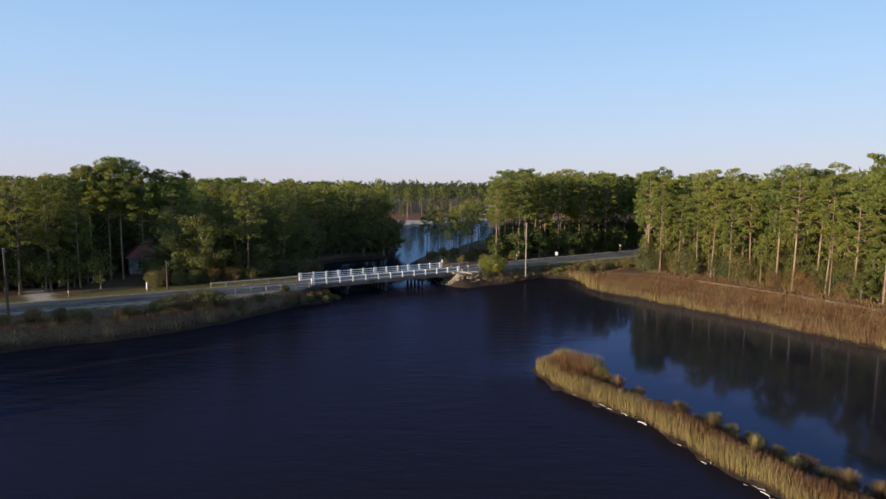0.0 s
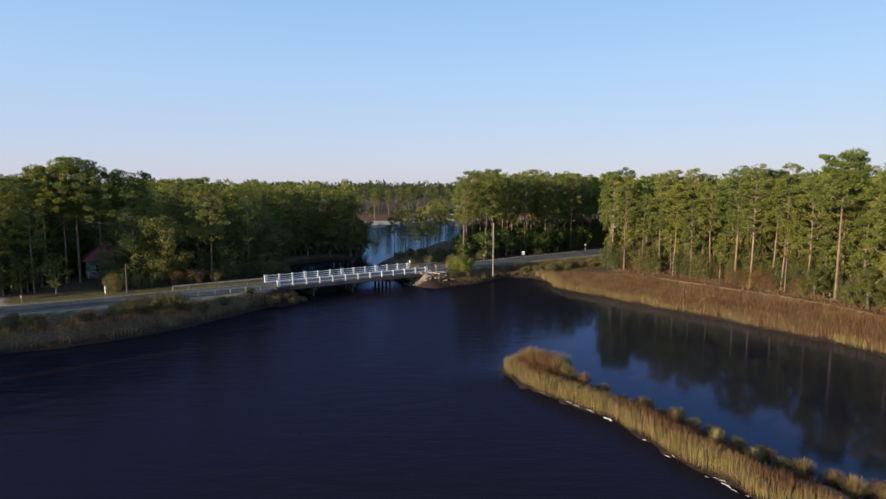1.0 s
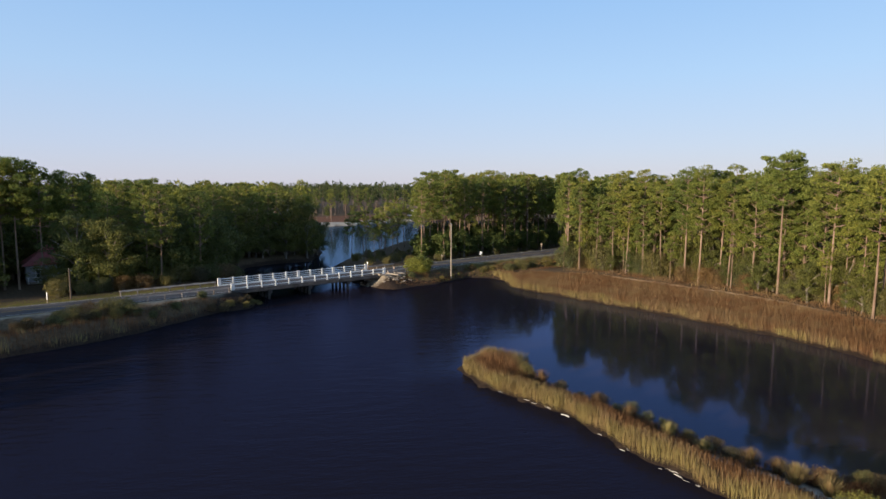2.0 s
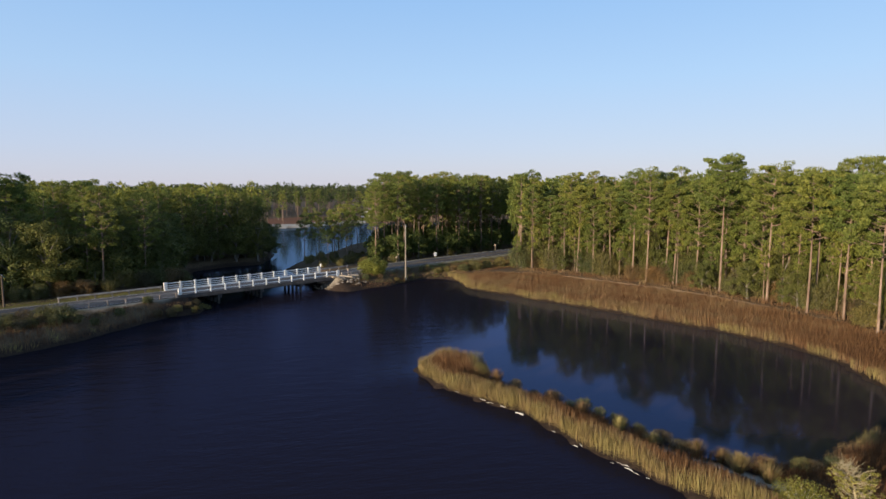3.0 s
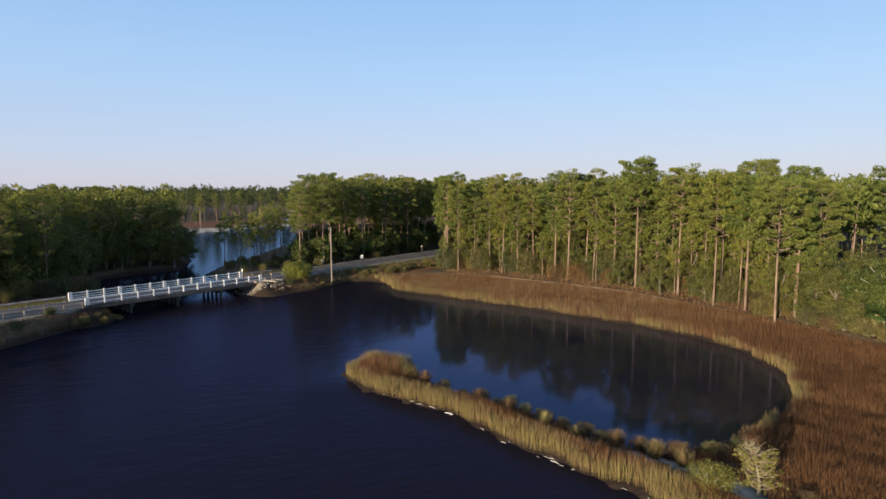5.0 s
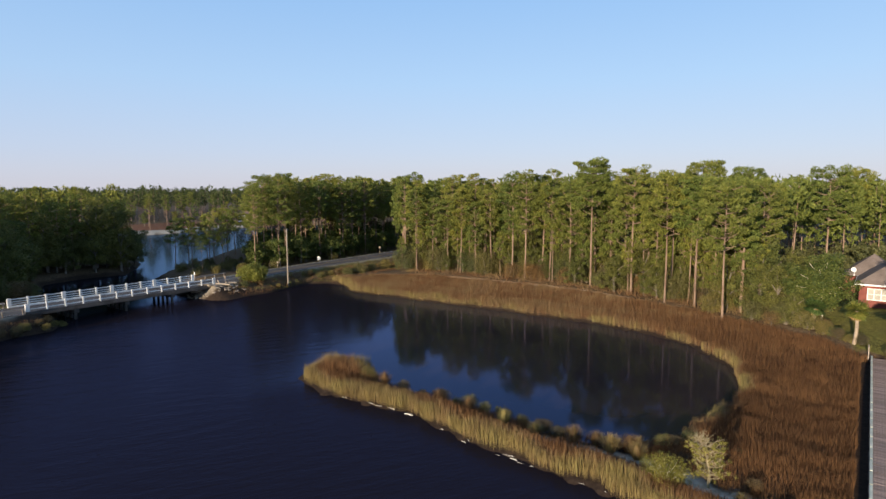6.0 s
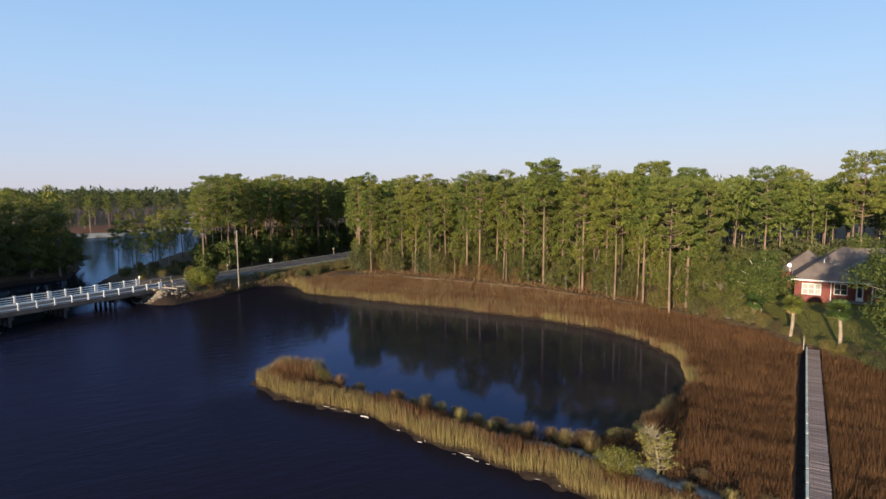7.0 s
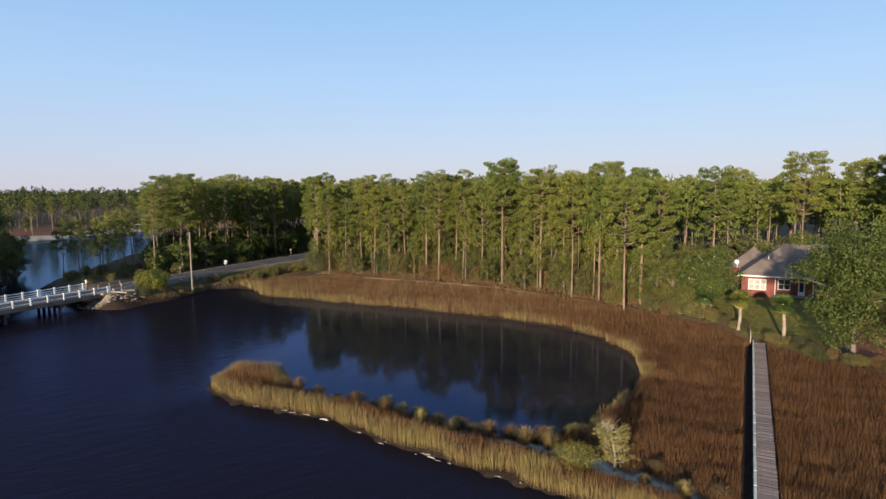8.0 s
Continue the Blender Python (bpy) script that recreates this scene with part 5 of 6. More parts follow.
# ------------------------------------------------------------------ boardwalk
def boardwalk():
    root = new("boardwalk")
    an = math.degrees(math.atan2(BDIR.y, BDIR.x))
    root.matrix_basis = pose(BOARD_A.x, BOARD_A.y, 0, 0, 0, an)
    length = (BOARD_B - BOARD_A).length
    g = np.random.default_rng(31)
    pitch, half = 0.165, 0.49
    kinds = []
    for k in range(4):
        me_ob = part("plank", boxed((0.15, 2 * half, 0.045), (0, 0, 0), bevel=0.006), DECK_WOOD, root)
        kinds.append(me_ob)
    n = int(length / pitch)
    for i in range(n):
        at = pose(0.08 + i * pitch, g.normal(0, 0.012), BOARD_Z + g.normal(0, 0.004), 0, 0, g.normal(0, 0.5))
        if i < 4:
            kinds[i].matrix_basis = at
        else:
            ob = new("plank", kinds[i % 4].data)
            ob.parent = root
            ob.matrix_basis = at
    for s in (-1, 1):
        part("joist", boxed((length, 0.08, 0.22), (length / 2, s * 0.44, BOARD_Z - 0.14), bevel=0.01), TIMBER, root)
    side = -1                                            # local y that faces the pond
    posts = int(length / 1.85)
    for i in range(posts + 1):
        t = 0.15 + i * 1.85
        part("post", boxed((0.15, 0.15, 2.75), (t, side * (half + 0.1), BOARD_Z - 1.17), bevel=0.012), TIMBER, root)
        if i % 2 == 0:
            part("pile", boxed((0.15, 0.15, 2.6), (t, -side * (half - 0.1), BOARD_Z - 1.36), bevel=0.012), TIMBER, root)
        if i < posts:
            part("kerb_rail", boxed((1.66, 0.14, 0.1), (t + 0.925, side * (half + 0.1), BOARD_Z + 0.24), bevel=0.008), RAIL_WOOD, root, "pale treated timber rail")
    for i in range(6):
        part("picket", boxed((0.07, 0.09, 1.2), (-0.35 - 0.22 * i, side * (half + 0.35), BOARD_Z + 0.35), bevel=0.008), TIMBER, root)
    return tagged(root, "long weathered plank boardwalk on posts across the marsh", "boardwalk")


boardwalk()

# ------------------------------------------------------------------ timber bulkhead behind the marsh
BULK = [(41.4, 98.9), (47.2, 90.6), (53.0, 81.6), (56.0, 75.0), (57.9, 67.5)]
wall_root = tagged(new("bulkhead"), "low weathered timber bulkhead between marsh and woods", "retaining wall", kind="structure")
for (x1, y1), (x2, y2) in zip(BULK[:-1], BULK[1:]):
    a, b = Vector((x1, y1, 0)), Vector((x2, y2, 0))
    ln = (b - a).length
    an = math.degrees(math.atan2(b.y - a.y, b.x - a.x))
    n = max(1, round(ln / 2.4))
    for i in range(n):
        c = a.lerp(b, (i + 0.5) / n)
        ob = part("board", boxed((ln / n - 0.03, 0.07, 0.95), bevel=0.01), BULK_WOOD, wall_root)
        ob.matrix_basis = pose(c.x, c.y, 0.82, 0, 0, an)
        ob = part("cap", boxed((ln / n - 0.02, 0.12, 0.05), bevel=0.01), BULK_WOOD, wall_root)
        ob.matrix_basis = pose(c.x, c.y, 1.335, 0, 0, an)


# ------------------------------------------------------------------ brick house on the lawn
def hip_roof(x0, x1, y0, y1, z0, z1, thick=0.16):
    bm = bmesh.new()
    half = (y1 - y0) / 2
    ym = (y0 + y1) / 2
    e = [bm.verts.new(p) for p in ((x0, y0, z0), (x1, y0, z0), (x1, y1, z0), (x0, y1, z0))]
    inset = min(half, (x1 - x0) / 2 - 0.05)
    r = [bm.verts.new((x0 + inset, ym, z1)), bm.verts.new((x1 - inset, ym, z1))]
    for f in ((e[0], e[1], r[1], r[0]), (e[2], e[3], r[0], r[1]), (e[1], e[2], r[1]), (e[3], e[0], r[0])):
        bm.faces.new(f)
    bm.faces.new((e[3], e[2], e[1], e[0]))
    return bm


def window_unit(parent, cx, y, z0, w, h, lights, blinds):
    """A window in a wall that faces local -y: frame, panes behind it, glazing bars, sill."""
    win = new("window")
    win.parent = parent
    for s in (-1, 1):
        part("frame", boxed((0.09, 0.16, h), (cx + s * (w / 2 - 0.045), y - 0.02, z0 + h / 2), bevel=0.008), WHITE_TRIM, win)
        part("frame", boxed((w, 0.16, 0.09), (cx, y - 0.022, z0 + h / 2 + s * (h / 2 - 0.045)), bevel=0.008), WHITE_TRIM, win)
    for i in range(lights):
        x = cx - w / 2 + w * (i + 0.5) / lights
        part("pane", boxed((w / lights - 0.08, 0.02, h - 0.14), (x, y + 0.02, z0 + h / 2)), BLINDS if blinds else GLASS, win)
        part("glazing_bar", boxed((w / lights, 0.05, 0.05), (x, y - 0.03, z0 + h / 2)), WHITE_TRIM, win)
        if i:
            part("mullion", boxed((0.09, 0.12, h - 0.1), (cx - w / 2 + w * i / lights, y - 0.028, z0 + h / 2)), WHITE_TRIM, win)
    part("sill", boxed((w + 0.2, 0.24, 0.07), (cx, y - 0.08, z0 - 0.04), bevel=0.01), BRICK, win)
    return win


def wall_with_opening(parent, x0, x1, y, z0, z1, openings, mat, thick=0.24):
    """A wall along local x with real openings: rows of centre, width, foot, height."""
    xs = sorted({x0, x1, *[c - w / 2 for c, w, f, h in openings], *[c + w / 2 for c, w, f, h in openings]})
    bm = bmesh.new()
    for a, b in zip(xs[:-1], xs[1:]):
        mid = (a + b) / 2
        cut = [o for o in openings if abs(mid - o[0]) < o[1] / 2]
        if cut:
            c, w, f, h = cut[0]
            box(bm, (b - a, thick, f - z0), (mid, y + thick / 2, (z0 + f) / 2))
            box(bm, (b - a, thick, z1 - f - h), (mid, y + thick / 2, (f + h + z1) / 2))
        else:
            box(bm, (b - a, thick, z1 - z0), (mid, y + thick / 2, (z0 + z1) / 2))
    bmesh.ops.remove_doubles(bm, verts=bm.verts, dist=0.001)
    return part("wall", bm, mat, parent)


def brick_house():
    root = new("house")
    gz = 1.55
    root.matrix_basis = pose(81.75, 50.75, gz, 0, 0, -59.5)
    L, D, ez = 17.0, 11.0, 2.75
    wall_with_opening(root, 0, 4.3, 0, -0.3, ez, [(2.05, 2.3, 0.75, 1.6)], BRICK)
    window_unit(root, 2.05, 0, 0.75, 2.3, 1.6, 3, True)
    part("wall", boxed((0.24, 1.3, ez + 0.3), (4.18, 0.89, ez / 2 - 0.15)), BRICK, root)
    wall_with_opening(root, 4.06, 13.0, 1.5, -0.3, ez, [(5.5, 1.6, 0.75, 1.6), (7.7, 0.9, 0.05, 2.1), (10.2, 1.6, 0.75, 1.6)], BRICK)
    window_unit(root, 5.5, 1.5, 0.75, 1.6, 1.6, 2, False)
    window_unit(root, 10.2, 1.5, 0.75, 1.6, 1.6, 2, False)
    dr = part("door", boxed((0.86, 0.06, 2.06), (7.7, 1.56, 1.08), bevel=0.01), WHITE_TRIM, root, "white glazed porch door")
    part("door_pane", boxed((0.5, 0.02, 1.4), (7.7, 1.52, 1.3)), GLASS, dr)
    wall_with_opening(root, 13.0, L, 0, -0.3, ez, [(15.0, 1.8, 0.75, 1.6)], BRICK)
    window_unit(root, 15.0, 0, 0.75, 1.8, 1.6, 2, False)
    part("wall", boxed((0.24, 1.3, ez + 0.3), (13.1, 0.89, ez / 2 - 0.15)), BRICK, root)
    for s in (0.12, L - 0.12):
        part("wall", boxed((0.24, D - 0.5, ez + 0.3), (s, D / 2, ez / 2 - 0.15)), BRICK, root)
    part("wall", boxed((L, 0.24, ez + 0.3), (L / 2, D - 0.12, ez / 2 - 0.15)), BRICK, root)
    part("porch_floor", boxed((8.9, 1.7, 0.12), (8.6, 0.7, 0.0), bevel=0.02), CONCRETE, root)
    for x in (9.0, 12.6):
        part("porch_post", boxed((0.16, 0.16, ez - 0.1), (x, 0.1, ez / 2), bevel=0.012), WHITE_TRIM, root)
    part("ceiling", boxed((L - 0.3, D - 0.3, 0.06), (L / 2, D / 2, ez + 0.03)), WHITE_TRIM, root)
    part("roof", hip_roof(-0.5, L + 0.5, -0.5, D + 0.5, ez + 0.12, ez + 4.45), SHINGLE, root, "hipped roof of brown-grey shingles")
    for y in (-0.53, D + 0.53):
        part("fascia", boxed((L + 1.12, 0.06, 0.2), (L / 2, y, ez + 0.08), bevel=0.008), WHITE_TRIM, root)
    for x in (-0.53, L + 0.53):
        part("fascia", boxed((0.06, D + 1.0, 0.2), (x, D / 2, ez + 0.08), bevel=0.008), WHITE_TRIM, root)
    part("soffit", boxed((L + 0.9, 0.5, 0.04), (L / 2, -0.25, ez + 0.02)), WHITE_TRIM, root)
    v, f = [], []
    tube(v, f, [(4.34, -0.06, 0.0), (4.34, -0.06, ez - 0.35), (4.34, -0.45, ez)], [0.05, 0.05, 0.05], 6)
    part("downpipe", (v, f), WHITE_TRIM, root)
    # rear wing
    part("wall", boxed((7.0, 6.0, ez + 0.3), (1.2, D + 2.6, ez / 2 - 0.15)), BRICK, root)
    part("roof", hip_roof(-2.6, 5.2, D - 3.0, D + 6.2, ez + 0.1, ez + 3.1), SHINGLE, root, "hipped roof of brown-grey shingles")
    dish = part("satellite_dish", boxed((0.08, 0.08, 0.9), (-0.9, D - 3.2, ez + 0.55), bevel=0.01), STEEL, root)
    bm = bmesh.new()
    bmesh.ops.create_cone(bm, cap_ends=True, segments=16, radius1=0.12, radius2=0.34, depth=0.16)
    bmesh.ops.transform(bm, matrix=pose(-1.0, D - 3.5, ez + 1.1, 75, 0, 20), verts=bm.verts)
    part("reflector", bm, WHITE_TRIM, dish)
    part("vent_pipe", boxed((0.14, 0.14, 0.6), (3.4, 2.6, ez + 2.5), bevel=0.02), WHITE_TRIM, root)
    return tagged(root, "single-storey red brick house with a brown-grey hipped roof", "house")


brick_house()


def palm(x, y, h, seed, label):
    g = np.random.default_rng(seed)
    root = new("palm_tree")
    root.matrix_basis = pose(x, y, height_at(x, y), 0, 0, g.uniform(0, 360))
    v, f = [], []
    zs = np.linspace(-0.3, h, 9)
    tube(v, f, [(0.12 * math.sin(z), 0.05 * z, z) for z in zs], [0.17 - 0.03 * (z / h) + 0.015 * (i % 2) for i, z in enumerate(zs)], 9)
    part("trunk", (v, f), PALM_TRUNK, root)
    for dead in (False, True):
        V, F = [], []
        for i in range(56 if not dead else 16):
            an, el = i * 2.399, (g.uniform(-0.75, 1.3) if not dead else g.uniform(-1.35, -0.7))
            out = np.array([math.cos(an) * math.cos(el), math.sin(an) * math.cos(el), math.sin(el)])
            c0 = np.array([0.12 * math.sin(h), 0.05 * h, h + 0.05])
            hub = c0 + out * (0.5 if not dead else 0.35)
            side = np.cross(out, (0, 0, 1.0))
            side /= np.linalg.norm(side)
            up = np.cross(side, out)
            for k in range(13):                          # fan of leaflets
                a = (k - 6) / 6 * 1.35
                d = out * math.cos(a) + side * math.sin(a)
                tip = hub + d * g.uniform(0.65, 0.95) * (0.7 if dead else 1.0) + np.array([0, 0, -0.18]) - up * 0.08 * abs(k - 6) / 6
                w = np.cross(d, up) * 0.085
                b = len(V)
                V += [tuple(hub), tuple((hub + tip) / 2 + w), tuple(tip), tuple((hub + tip) / 2 - w)]
                F.append((b, b + 1, b + 2, b + 3))
            b = len(V)
            V += [tuple(c0), tuple(c0 + side * 0.02), tuple(hub + side * 0.02), tuple(hub)]
            F.append((b, b + 1, b + 2, b + 3))
        mesh_np("dead_fronds" if dead else "fronds", np.array(V), np.array(F), PALM_DEAD if dead else PALM, root)
    return tagged(root, label, "palm tree", "palms on the lawn")


palm(60.6, 32.8, 3.9, 41, "short cabbage palm with a pale trunk on the lawn")
palm(61.0, 38.0, 3.4, 42, "short cabbage palm beside the oak on the lawn")
palm(63.5, 44.2, 2.6, 43, "low cabbage palm half hidden by undergrowth")


def big_oak(x, y, h, r, base, seed, label, per=130):
    tr, lv = oak_parts(np.random.default_rng(seed), h, r, per, 0.24, base, 16, 0.75, 5, 0.6)
    ob = tree_thing("oak_tree", tr, lv, DEADWOOD if label.startswith("round") else BARK_OAK, OAK_DARK, label, "tree", "trees on the lawn")
    ob.matrix_basis = pose(x, y, height_at(x, y), 0, 0, seed * 40.0)
    return ob


big_oak(66.9, 45.5, 8.2, 3.6, 0.34, 3, "round evergreen tree with a pale trunk on the lawn")
big_oak(60.8, 26.4, 12.6, 5.3, 0.3, 4, "large spreading evergreen oak beside the red straw bed", 230)
big_oak(81.0, 33.5, 10.0, 4.2, 0.24, 6, "spreading evergreen oak behind the straw bed")
for i, (x, y, h, kind) in enumerate([(62.2, 42.0, 1.6, "shrub"), (61.8, 40.2, 1.3, "russet"), (63.0, 44.6, 2.2, "shrub"), (62.8, 47.0, 2.8, "shrub"), (59.6, 30.4, 1.0, "shrub"), (59.0, 28.8, 1.2, "russet"),
                                     (58.8, 27.2, 1.1, "russet"), (58.4, 24.6, 1.1, "shrub"), (58.4, 22.0, 1.2, "shrub"), (64.4, 48.8, 3.4, "shrub"), (61.5, 50.5, 2.6, "shrub"), (60.8, 56.0, 2.4, "shrub"),
                                     (63.6, 43.0, 1.5, "russet"), (61.2, 47.6, 1.8, "russet"),
                                     (59.3, 33.2, 1.1, "shrub"), (59.8, 32.0, 0.9, "shrub"), (59.5, 30.7, 1.3, "russet"), (58.0, 28.9, 1.0, "shrub"), (57.6, 27.8, 1.5, "shrub"), (57.6, 26.5, 0.8, "russet"), (58.2, 25.4, 1.1, "shrub"), (58.9, 24.6, 0.9, "shrub"), (59.2, 23.6, 1.3, "russet"), (63.6, 47.0, 1.0, "shrub"), (63.3, 44.9, 1.5, "shrub"), (63.0, 42.9, 0.8, "russet"), (62.3, 40.7, 1.1, "shrub"), (61.4, 38.7, 0.9, "shrub"), (61.4, 37.5, 1.3, "russet"), (64.7, 49.5, 1.0, "shrub"), (66.9, 46.5, 1.5, "shrub"), (66.5, 44.4, 0.8, "russet")]):
    plant(kind, i, x, y, h, 33.0 * i, "bushes at the lawn's edge", "low leafy bush at the lawn's edge")
for i, (x, y, h) in enumerate([(92.5, 57.0, 4.0), (95.0, 52.0, 4.5), (88.0, 62.0, 5.0), (84.0, 62.5, 5.5), (98.0, 47.0, 5.0), (80.0, 60.0, 6.5), (76.0, 58.5, 6.0)]):
    plant("oak", i, x, y, h, 53.0 * i, "trees behind the house")


# ------------------------------------------------------------------ spit: tussocks, cedar, driftwood
def tussock(x, y, h, r, tone, seed, label):
    g = np.random.default_rng(seed)
    n = 420
    an = g.uniform(0, 6.283, n)
    out = g.uniform(0.05, 0.8, n) * r
    hh = h * g.uniform(0.6, 1.05, n) * (1 - 0.35 * (out / r) ** 2)
    b = np.stack([np.cos(an) * out * 0.25, np.sin(an) * out * 0.25, np.full(n, -0.05)], 1)
    t = np.stack([np.cos(an) * out, np.sin(an) * out, hh], 1)
    w = np.stack([-np.sin(an), np.cos(an), np.zeros(n)], 1) * 0.011
    m = b * 0.35 + t * 0.65 + np.array([0, 0, 0.08])
    v = np.stack([b - w, b + w, m + w, t, m - w], 1).reshape(-1, 3)
    f = np.arange(n * 5).reshape(n, 5)
    f3 = np.concatenate([f[:, [0, 1, 2]], f[:, [0, 2, 4]], f[:, [4, 2, 3]]])
    ob = mesh_np("grass_tussock", v, f3, REED, None, {"tone": np.repeat(np.clip(g.normal(tone, 0.12, n), 0, 1), 5)})
    ob.matrix_basis = pose(x, y, max(height_at(x, y), 0.1))
    return tagged(ob, label, "grass tussock", "tussocks on the spit")


for i, (x, y, h, r, tone) in enumerate([(22.9, 32.3, 1.3, 0.9, 0.6), (19.6, 36.2, 1.4, 0.7, 0.92), (20.8, 34.0, 1.0, 0.8, 0.8), (23.9, 29.6, 1.3, 1.1, 0.7), (24.7, 28.0, 1.2, 0.9, 0.7), (24.0, 31.2, 1.1, 0.8, 0.55),
                                        (25.6, 28.9, 1.3, 0.8, 0.6), (26.9, 19.4, 1.1, 0.8, 0.8), (25.9, 21.3, 0.9, 0.6, 0.7), (18.2, 39.4, 1.3, 0.8, 0.5), (16.9, 42.4, 1.3, 0.8, 0.45), (14.2, 48.3, 1.5, 0.9, 0.45)]):
    tussock(x, y, h * 0.95, r * 1.25, tone - 0.08, 60 + i, "pale dry tussock of marsh grass on the spit")


def cedar():
    """Nearly bare: a leaning trunk, many pale curved twigs, and a few tufts of leaves low on one side."""
    g = np.random.default_rng(77)
    root = new("cedar_tree")
    root.matrix_basis = pose(26.0, 23.6, max(height_at(26.0, 23.6), 0.2)) @ Matrix.Scale(0.88, 4)
    v, f = [], []
    spine = [np.array(p) for p in ((0, 0, -0.3), (0.02, -0.02, 0.9), (-0.12, 0.06, 1.9), (-0.35, 0.2, 2.8), (-0.62, 0.36, 3.5))]
    tube(v, f, spine, [0.1, 0.085, 0.06, 0.035, 0.012], 6)
    ends = []
    for i in range(58):
        u = 0.16 + 0.82 * (i / 58) ** 0.95
        k = min(3, int(u * 4))
        p0 = spine[k] * (1 - (u * 4 - k)) + spine[k + 1] * (u * 4 - k)
        an = i * 2.399 + g.uniform(-0.3, 0.3)
        ln = (0.3 + 0.95 * math.sin(math.pi * min(1.0, u + 0.05) ** 0.8)) * g.uniform(0.55, 1.15)
        out = np.array([math.cos(an), math.sin(an), 0.0])
        e = p0 + out * ln + np.array([0, 0, ln * g.uniform(0.1, 0.7)])
        tube(v, f, [p0, (p0 + e) / 2 + np.array([0, 0, -0.1 * ln]), e], [0.032, 0.022, 0.009], 4)
        for j in range(5):
            w = g.uniform(0.35, 0.95)
            q = p0 * (1 - w) + e * w
            e2 = q + out * g.uniform(0.1, 0.35) + g.normal(size=3) * 0.2 + np.array([0, 0, 0.16])
            tube(v, f, [q, (q + e2) / 2 + g.normal(size=3) * 0.03, e2], [0.014, 0.01, 0.004], 3)
            ends.append(e2)
    part("trunk", (v, f), CEDAR_WOOD, root, "bleached bare trunk and twigs")
    cl = [(*e, 0.15, 0.15, 0.12) for i, e in enumerate(ends) if i % 5 < 4 and e[2] < 3.1]
    cv, cf = clump_leaves(g, cl, 18, 0.13, 0.05)
    mesh_np("crown", cv, cf, CEDAR, root)
    return tagged(root, "half-dead bleached cedar with sparse yellow-green leaves", "tree")


cedar()
tr, lv = shrub_parts(np.random.default_rng(19), 1.6, 1.6, 100, 0.09, 22)
low = tree_thing("bush", tr, lv, DEADWOOD, CEDAR, "low yellow-green bush beside the dead cedar", "bush", "", "leaves")
low.matrix_basis = pose(24.2, 25.1, 0.35)

for i, (x, y, h) in enumerate([(13.2, 50.0, 1.3), (15.3, 46.3, 1.2), (17.4, 43.0, 1.1), (18.9, 40.6, 1.2), (20.4, 37.4, 1.1), (21.9, 34.6, 1.0), (21.0, 36.0, 0.9), (16.2, 44.2, 0.9), (25.6, 29.6, 1.1), (27.6, 28.9, 1.0),
                               (24.6, 30.4, 1.0), (22.3, 33.2, 0.9), (29.5, 28.4, 1.0), (27.9, 22.2, 0.9), (28.6, 18.3, 0.8), (19.4, 39.0, 1.0)]):
    plant("russet" if i % 3 else "shrub", i, x, y, h, 61.0 * i, "low shrubs on the spit", "low brown shrub on the back of the spit")

g_back = np.random.default_rng(83)
for i in range(40):
    t = g_back.random()
    x, y = 15.6 + 15.5 * t + g_back.normal(0, 0.4), 46.0 - 21.5 * t ** 0.9 + g_back.normal(0, 0.5)
    if height_at(x, y) < 0.12 or line_distance(np.array([x]), np.array([y]), SPIT_SAND)[0] < 0.7 or line_distance(np.array([x]), np.array([y]), SPIT_FRONT)[0] < 2.2:
        continue
    plant("russet" if i % 4 else "shrub", i, x, y, g_back.uniform(0.5, 1.05), 61.0 * i, "low shrubs on the spit", "low brown shrub on the back of the spit")
g_log = np.random.default_rng(88)
TIDE = SHORE_SPIT[10:21]
DRIFT_LOGS = [(11.9, 44.4, 0.9, 0.04, -50), (12.4, 44.0, 0.8, 0.035, -40), (13.2, 43.0, 1.0, 0.05, -60), (14.1, 41.5, 1.1, 0.1, -50), (15.4, 37.8, 0.5, 0.04, -60), (16.0, 35.4, 0.6, 0.05, -60), (17.9, 31.7, 0.9, 0.07, -62), (17.9, 32.1, 0.6, 0.05, -40)]


def driftwood(x, y, ln, thick, turn):
    v, f = [], []
    tube(v, f, [(-ln / 2, 0, 0), (-ln * 0.1, 0.05 * ln, 0.015), (ln / 2, -0.04 * ln, 0.0)], [thick * 0.6, thick, thick * 0.4], 6)
    tube(v, f, [(ln * 0.1, 0, 0.01), (ln * 0.25, 0.14 * ln, 0.05)], [thick * 0.7, thick * 0.3], 4)
    ob = part("driftwood", (v, f), FOAM)
    ob.matrix_basis = pose(x, y, max(height_at(x, y), 0.0) + thick * 0.6, 0, 0, turn)
    return tagged(ob, "bleached piece of driftwood at the water's edge", "driftwood", "driftwood on the spit")


for i in range(15):
    k = int(g_log.integers(len(TIDE) - 1))
    a, b = Vector((*TIDE[k], 0)), Vector((*TIDE[k + 1], 0))
    d = (b - a).normalized()
    c = a.lerp(b, g_log.random()) + Vector((d.y, -d.x, 0)) * g_log.uniform(-0.25, 0.1)
    driftwood(c.x, c.y, g_log.uniform(0.15, 0.5), g_log.uniform(0.008, 0.016), math.degrees(math.atan2(d.y, d.x)) + g_log.uniform(-25, 25))
for x, y, ln, thick, turn in DRIFT_LOGS:
    driftwood(x, y, ln * 0.7, thick * 0.45, turn)


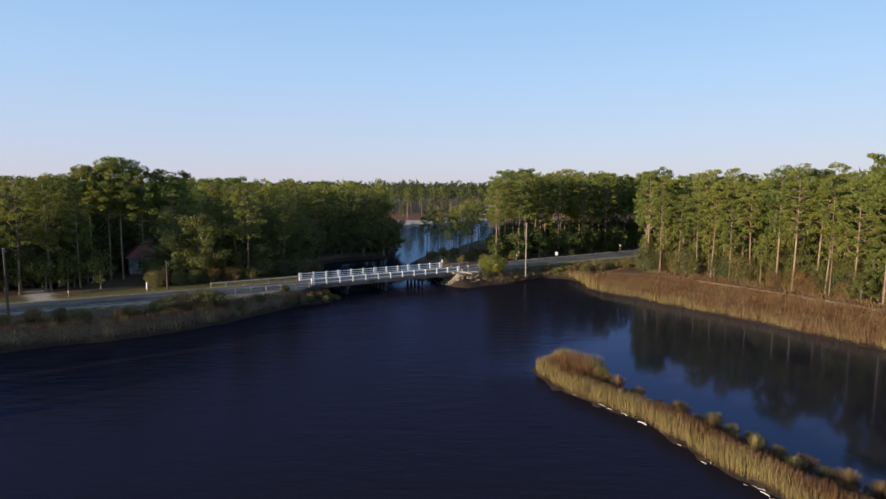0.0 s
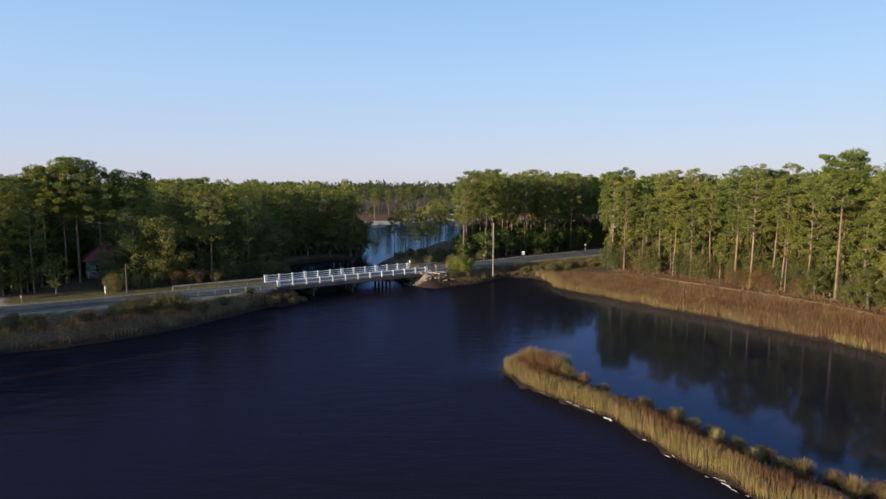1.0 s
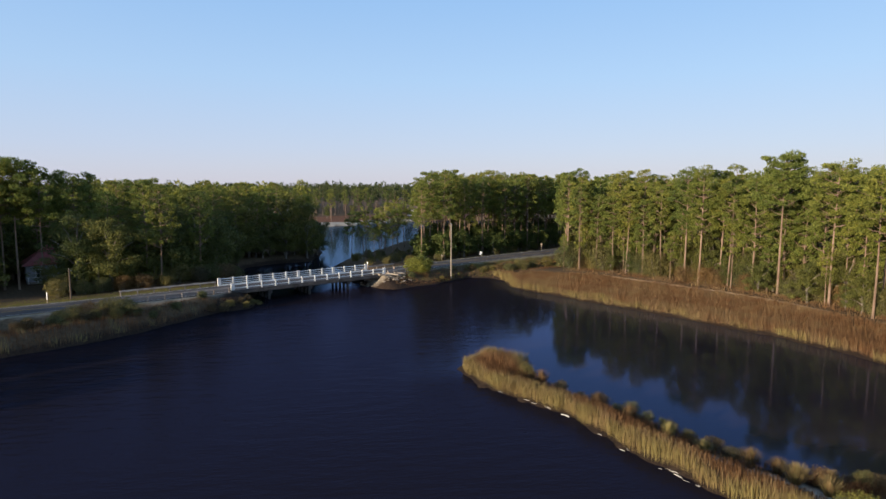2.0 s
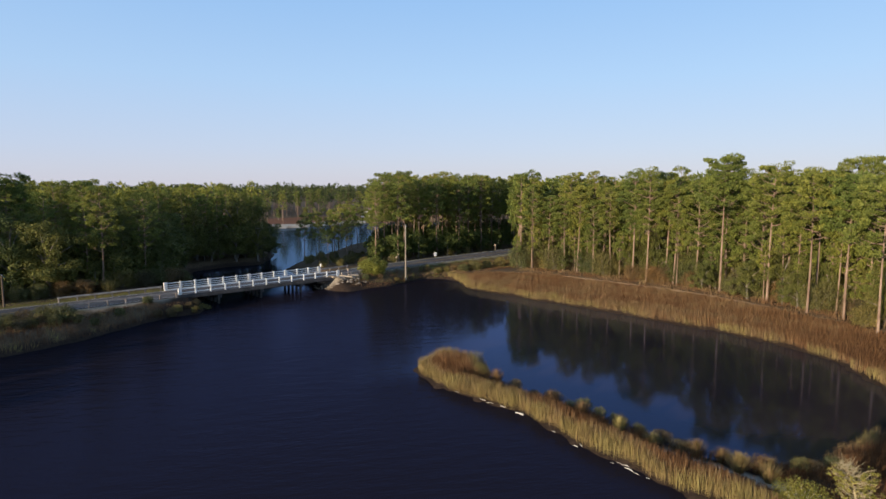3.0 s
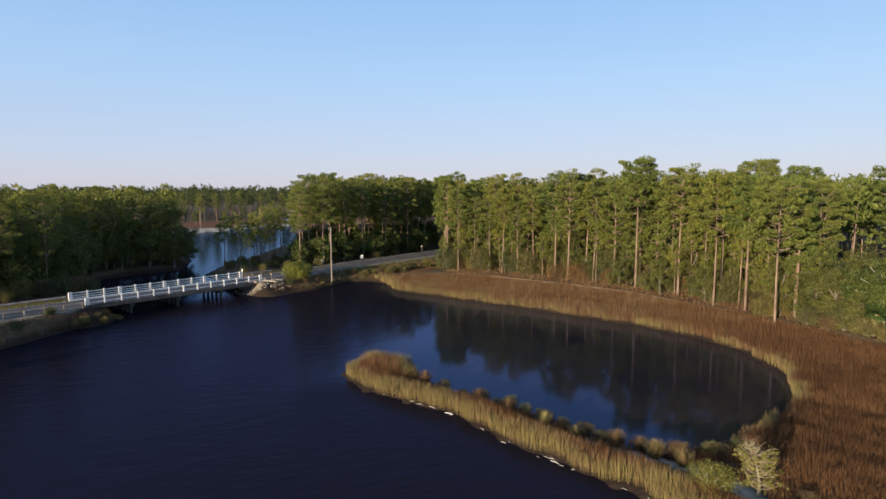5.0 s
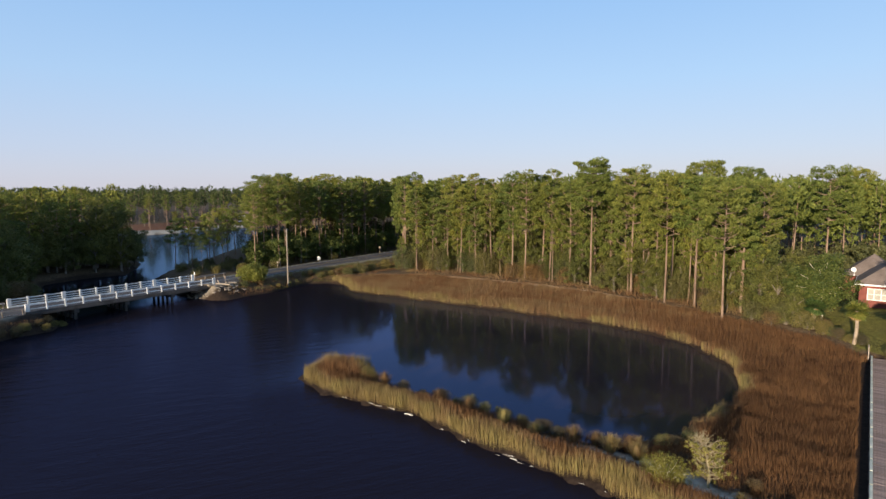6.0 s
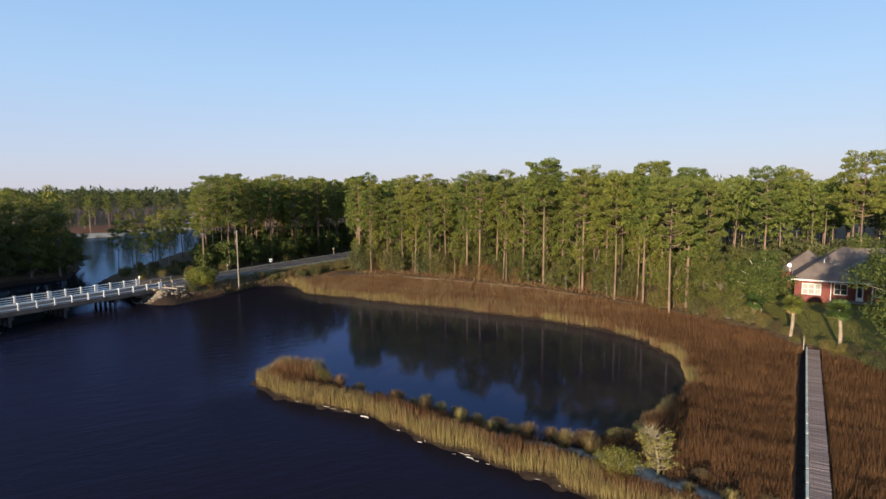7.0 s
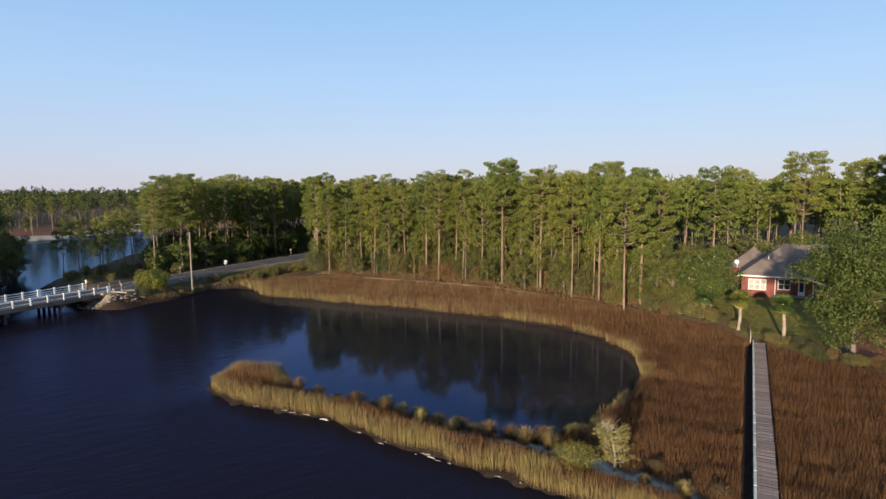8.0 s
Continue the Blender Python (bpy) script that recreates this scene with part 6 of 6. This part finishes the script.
# ------------------------------------------------------------------ red-roofed house in the west woods
def red_house():
    root = new("house")
    root.matrix_basis = pose(-57.4, 102.0, height_at(-54, 101), 0, 0, 31)
    L, D, ez = 8.0, 6.5, 2.9
    wall_with_opening(root, 0, L, 0, -0.3, ez, [(2.0, 1.4, 0.9, 1.4), (6.5, 1.4, 0.9, 1.4)], SIDING)
    window_unit(root, 2.0, 0, 0.9, 1.4, 1.4, 2, False)
    window_unit(root, 6.5, 0, 0.9, 1.4, 1.4, 2, False)
    for s in (0.1, L - 0.1):
        part("wall", boxed((0.2, D - 0.5, ez + 0.3), (s, D / 2, ez / 2 - 0.15)), SIDING, root)
    part("wall", boxed((L, 0.2, ez + 0.3), (L / 2, D - 0.1, ez / 2 - 0.15)), SIDING, root)
    part("roof", hip_roof(-0.5, L + 0.5, -0.5, D + 0.5, ez + 0.05, ez + 3.1), RED_ROOF, root, "dark red hipped roof")
    part("porch_floor", boxed((L, 2.0, 0.14), (L / 2, -1.1, 0.2), bevel=0.02), TIMBER, root)
    for i in range(7):
        part("baluster_post", boxed((0.1, 0.1, 1.0), (0.2 + i * (L - 0.4) / 6, -2.05, 0.7), bevel=0.01), WHITE_TRIM, root)
    part("handrail", boxed((L, 0.1, 0.08), (L / 2, -2.05, 1.22), bevel=0.01), WHITE_TRIM, root)
    return tagged(root, "small grey house with a dark red roof among pines", "house")


red_house()

def far_building():
    root = new("far_building")
    root.matrix_basis = pose(16.0, 306.0, 1.4, 0, 0, -10)
    wall_with_opening(root, 0, 8, 0, -0.2, 3.2, [(2.2, 1.8, 0.6, 1.8), (5.8, 1.8, 0.6, 1.8)], WHITE_TRIM)
    for c in (2.2, 5.8):
        part("window", boxed((1.8, 0.05, 1.8), (c, 0.14, 1.5)), GLASS, root)
    for s in (0.1, 7.9):
        part("wall", boxed((0.2, 5.5, 3.4), (s, 3.0, 1.5)), WHITE_TRIM, root)
    part("wall", boxed((8, 0.2, 3.4), (4, 5.9, 1.5)), WHITE_TRIM, root)
    part("roof", hip_roof(-0.5, 8.5, -0.5, 6.5, 3.2, 5.2), SHINGLE, root)
    return tagged(root, "pale house beyond the far clearing", "house")


far_building()
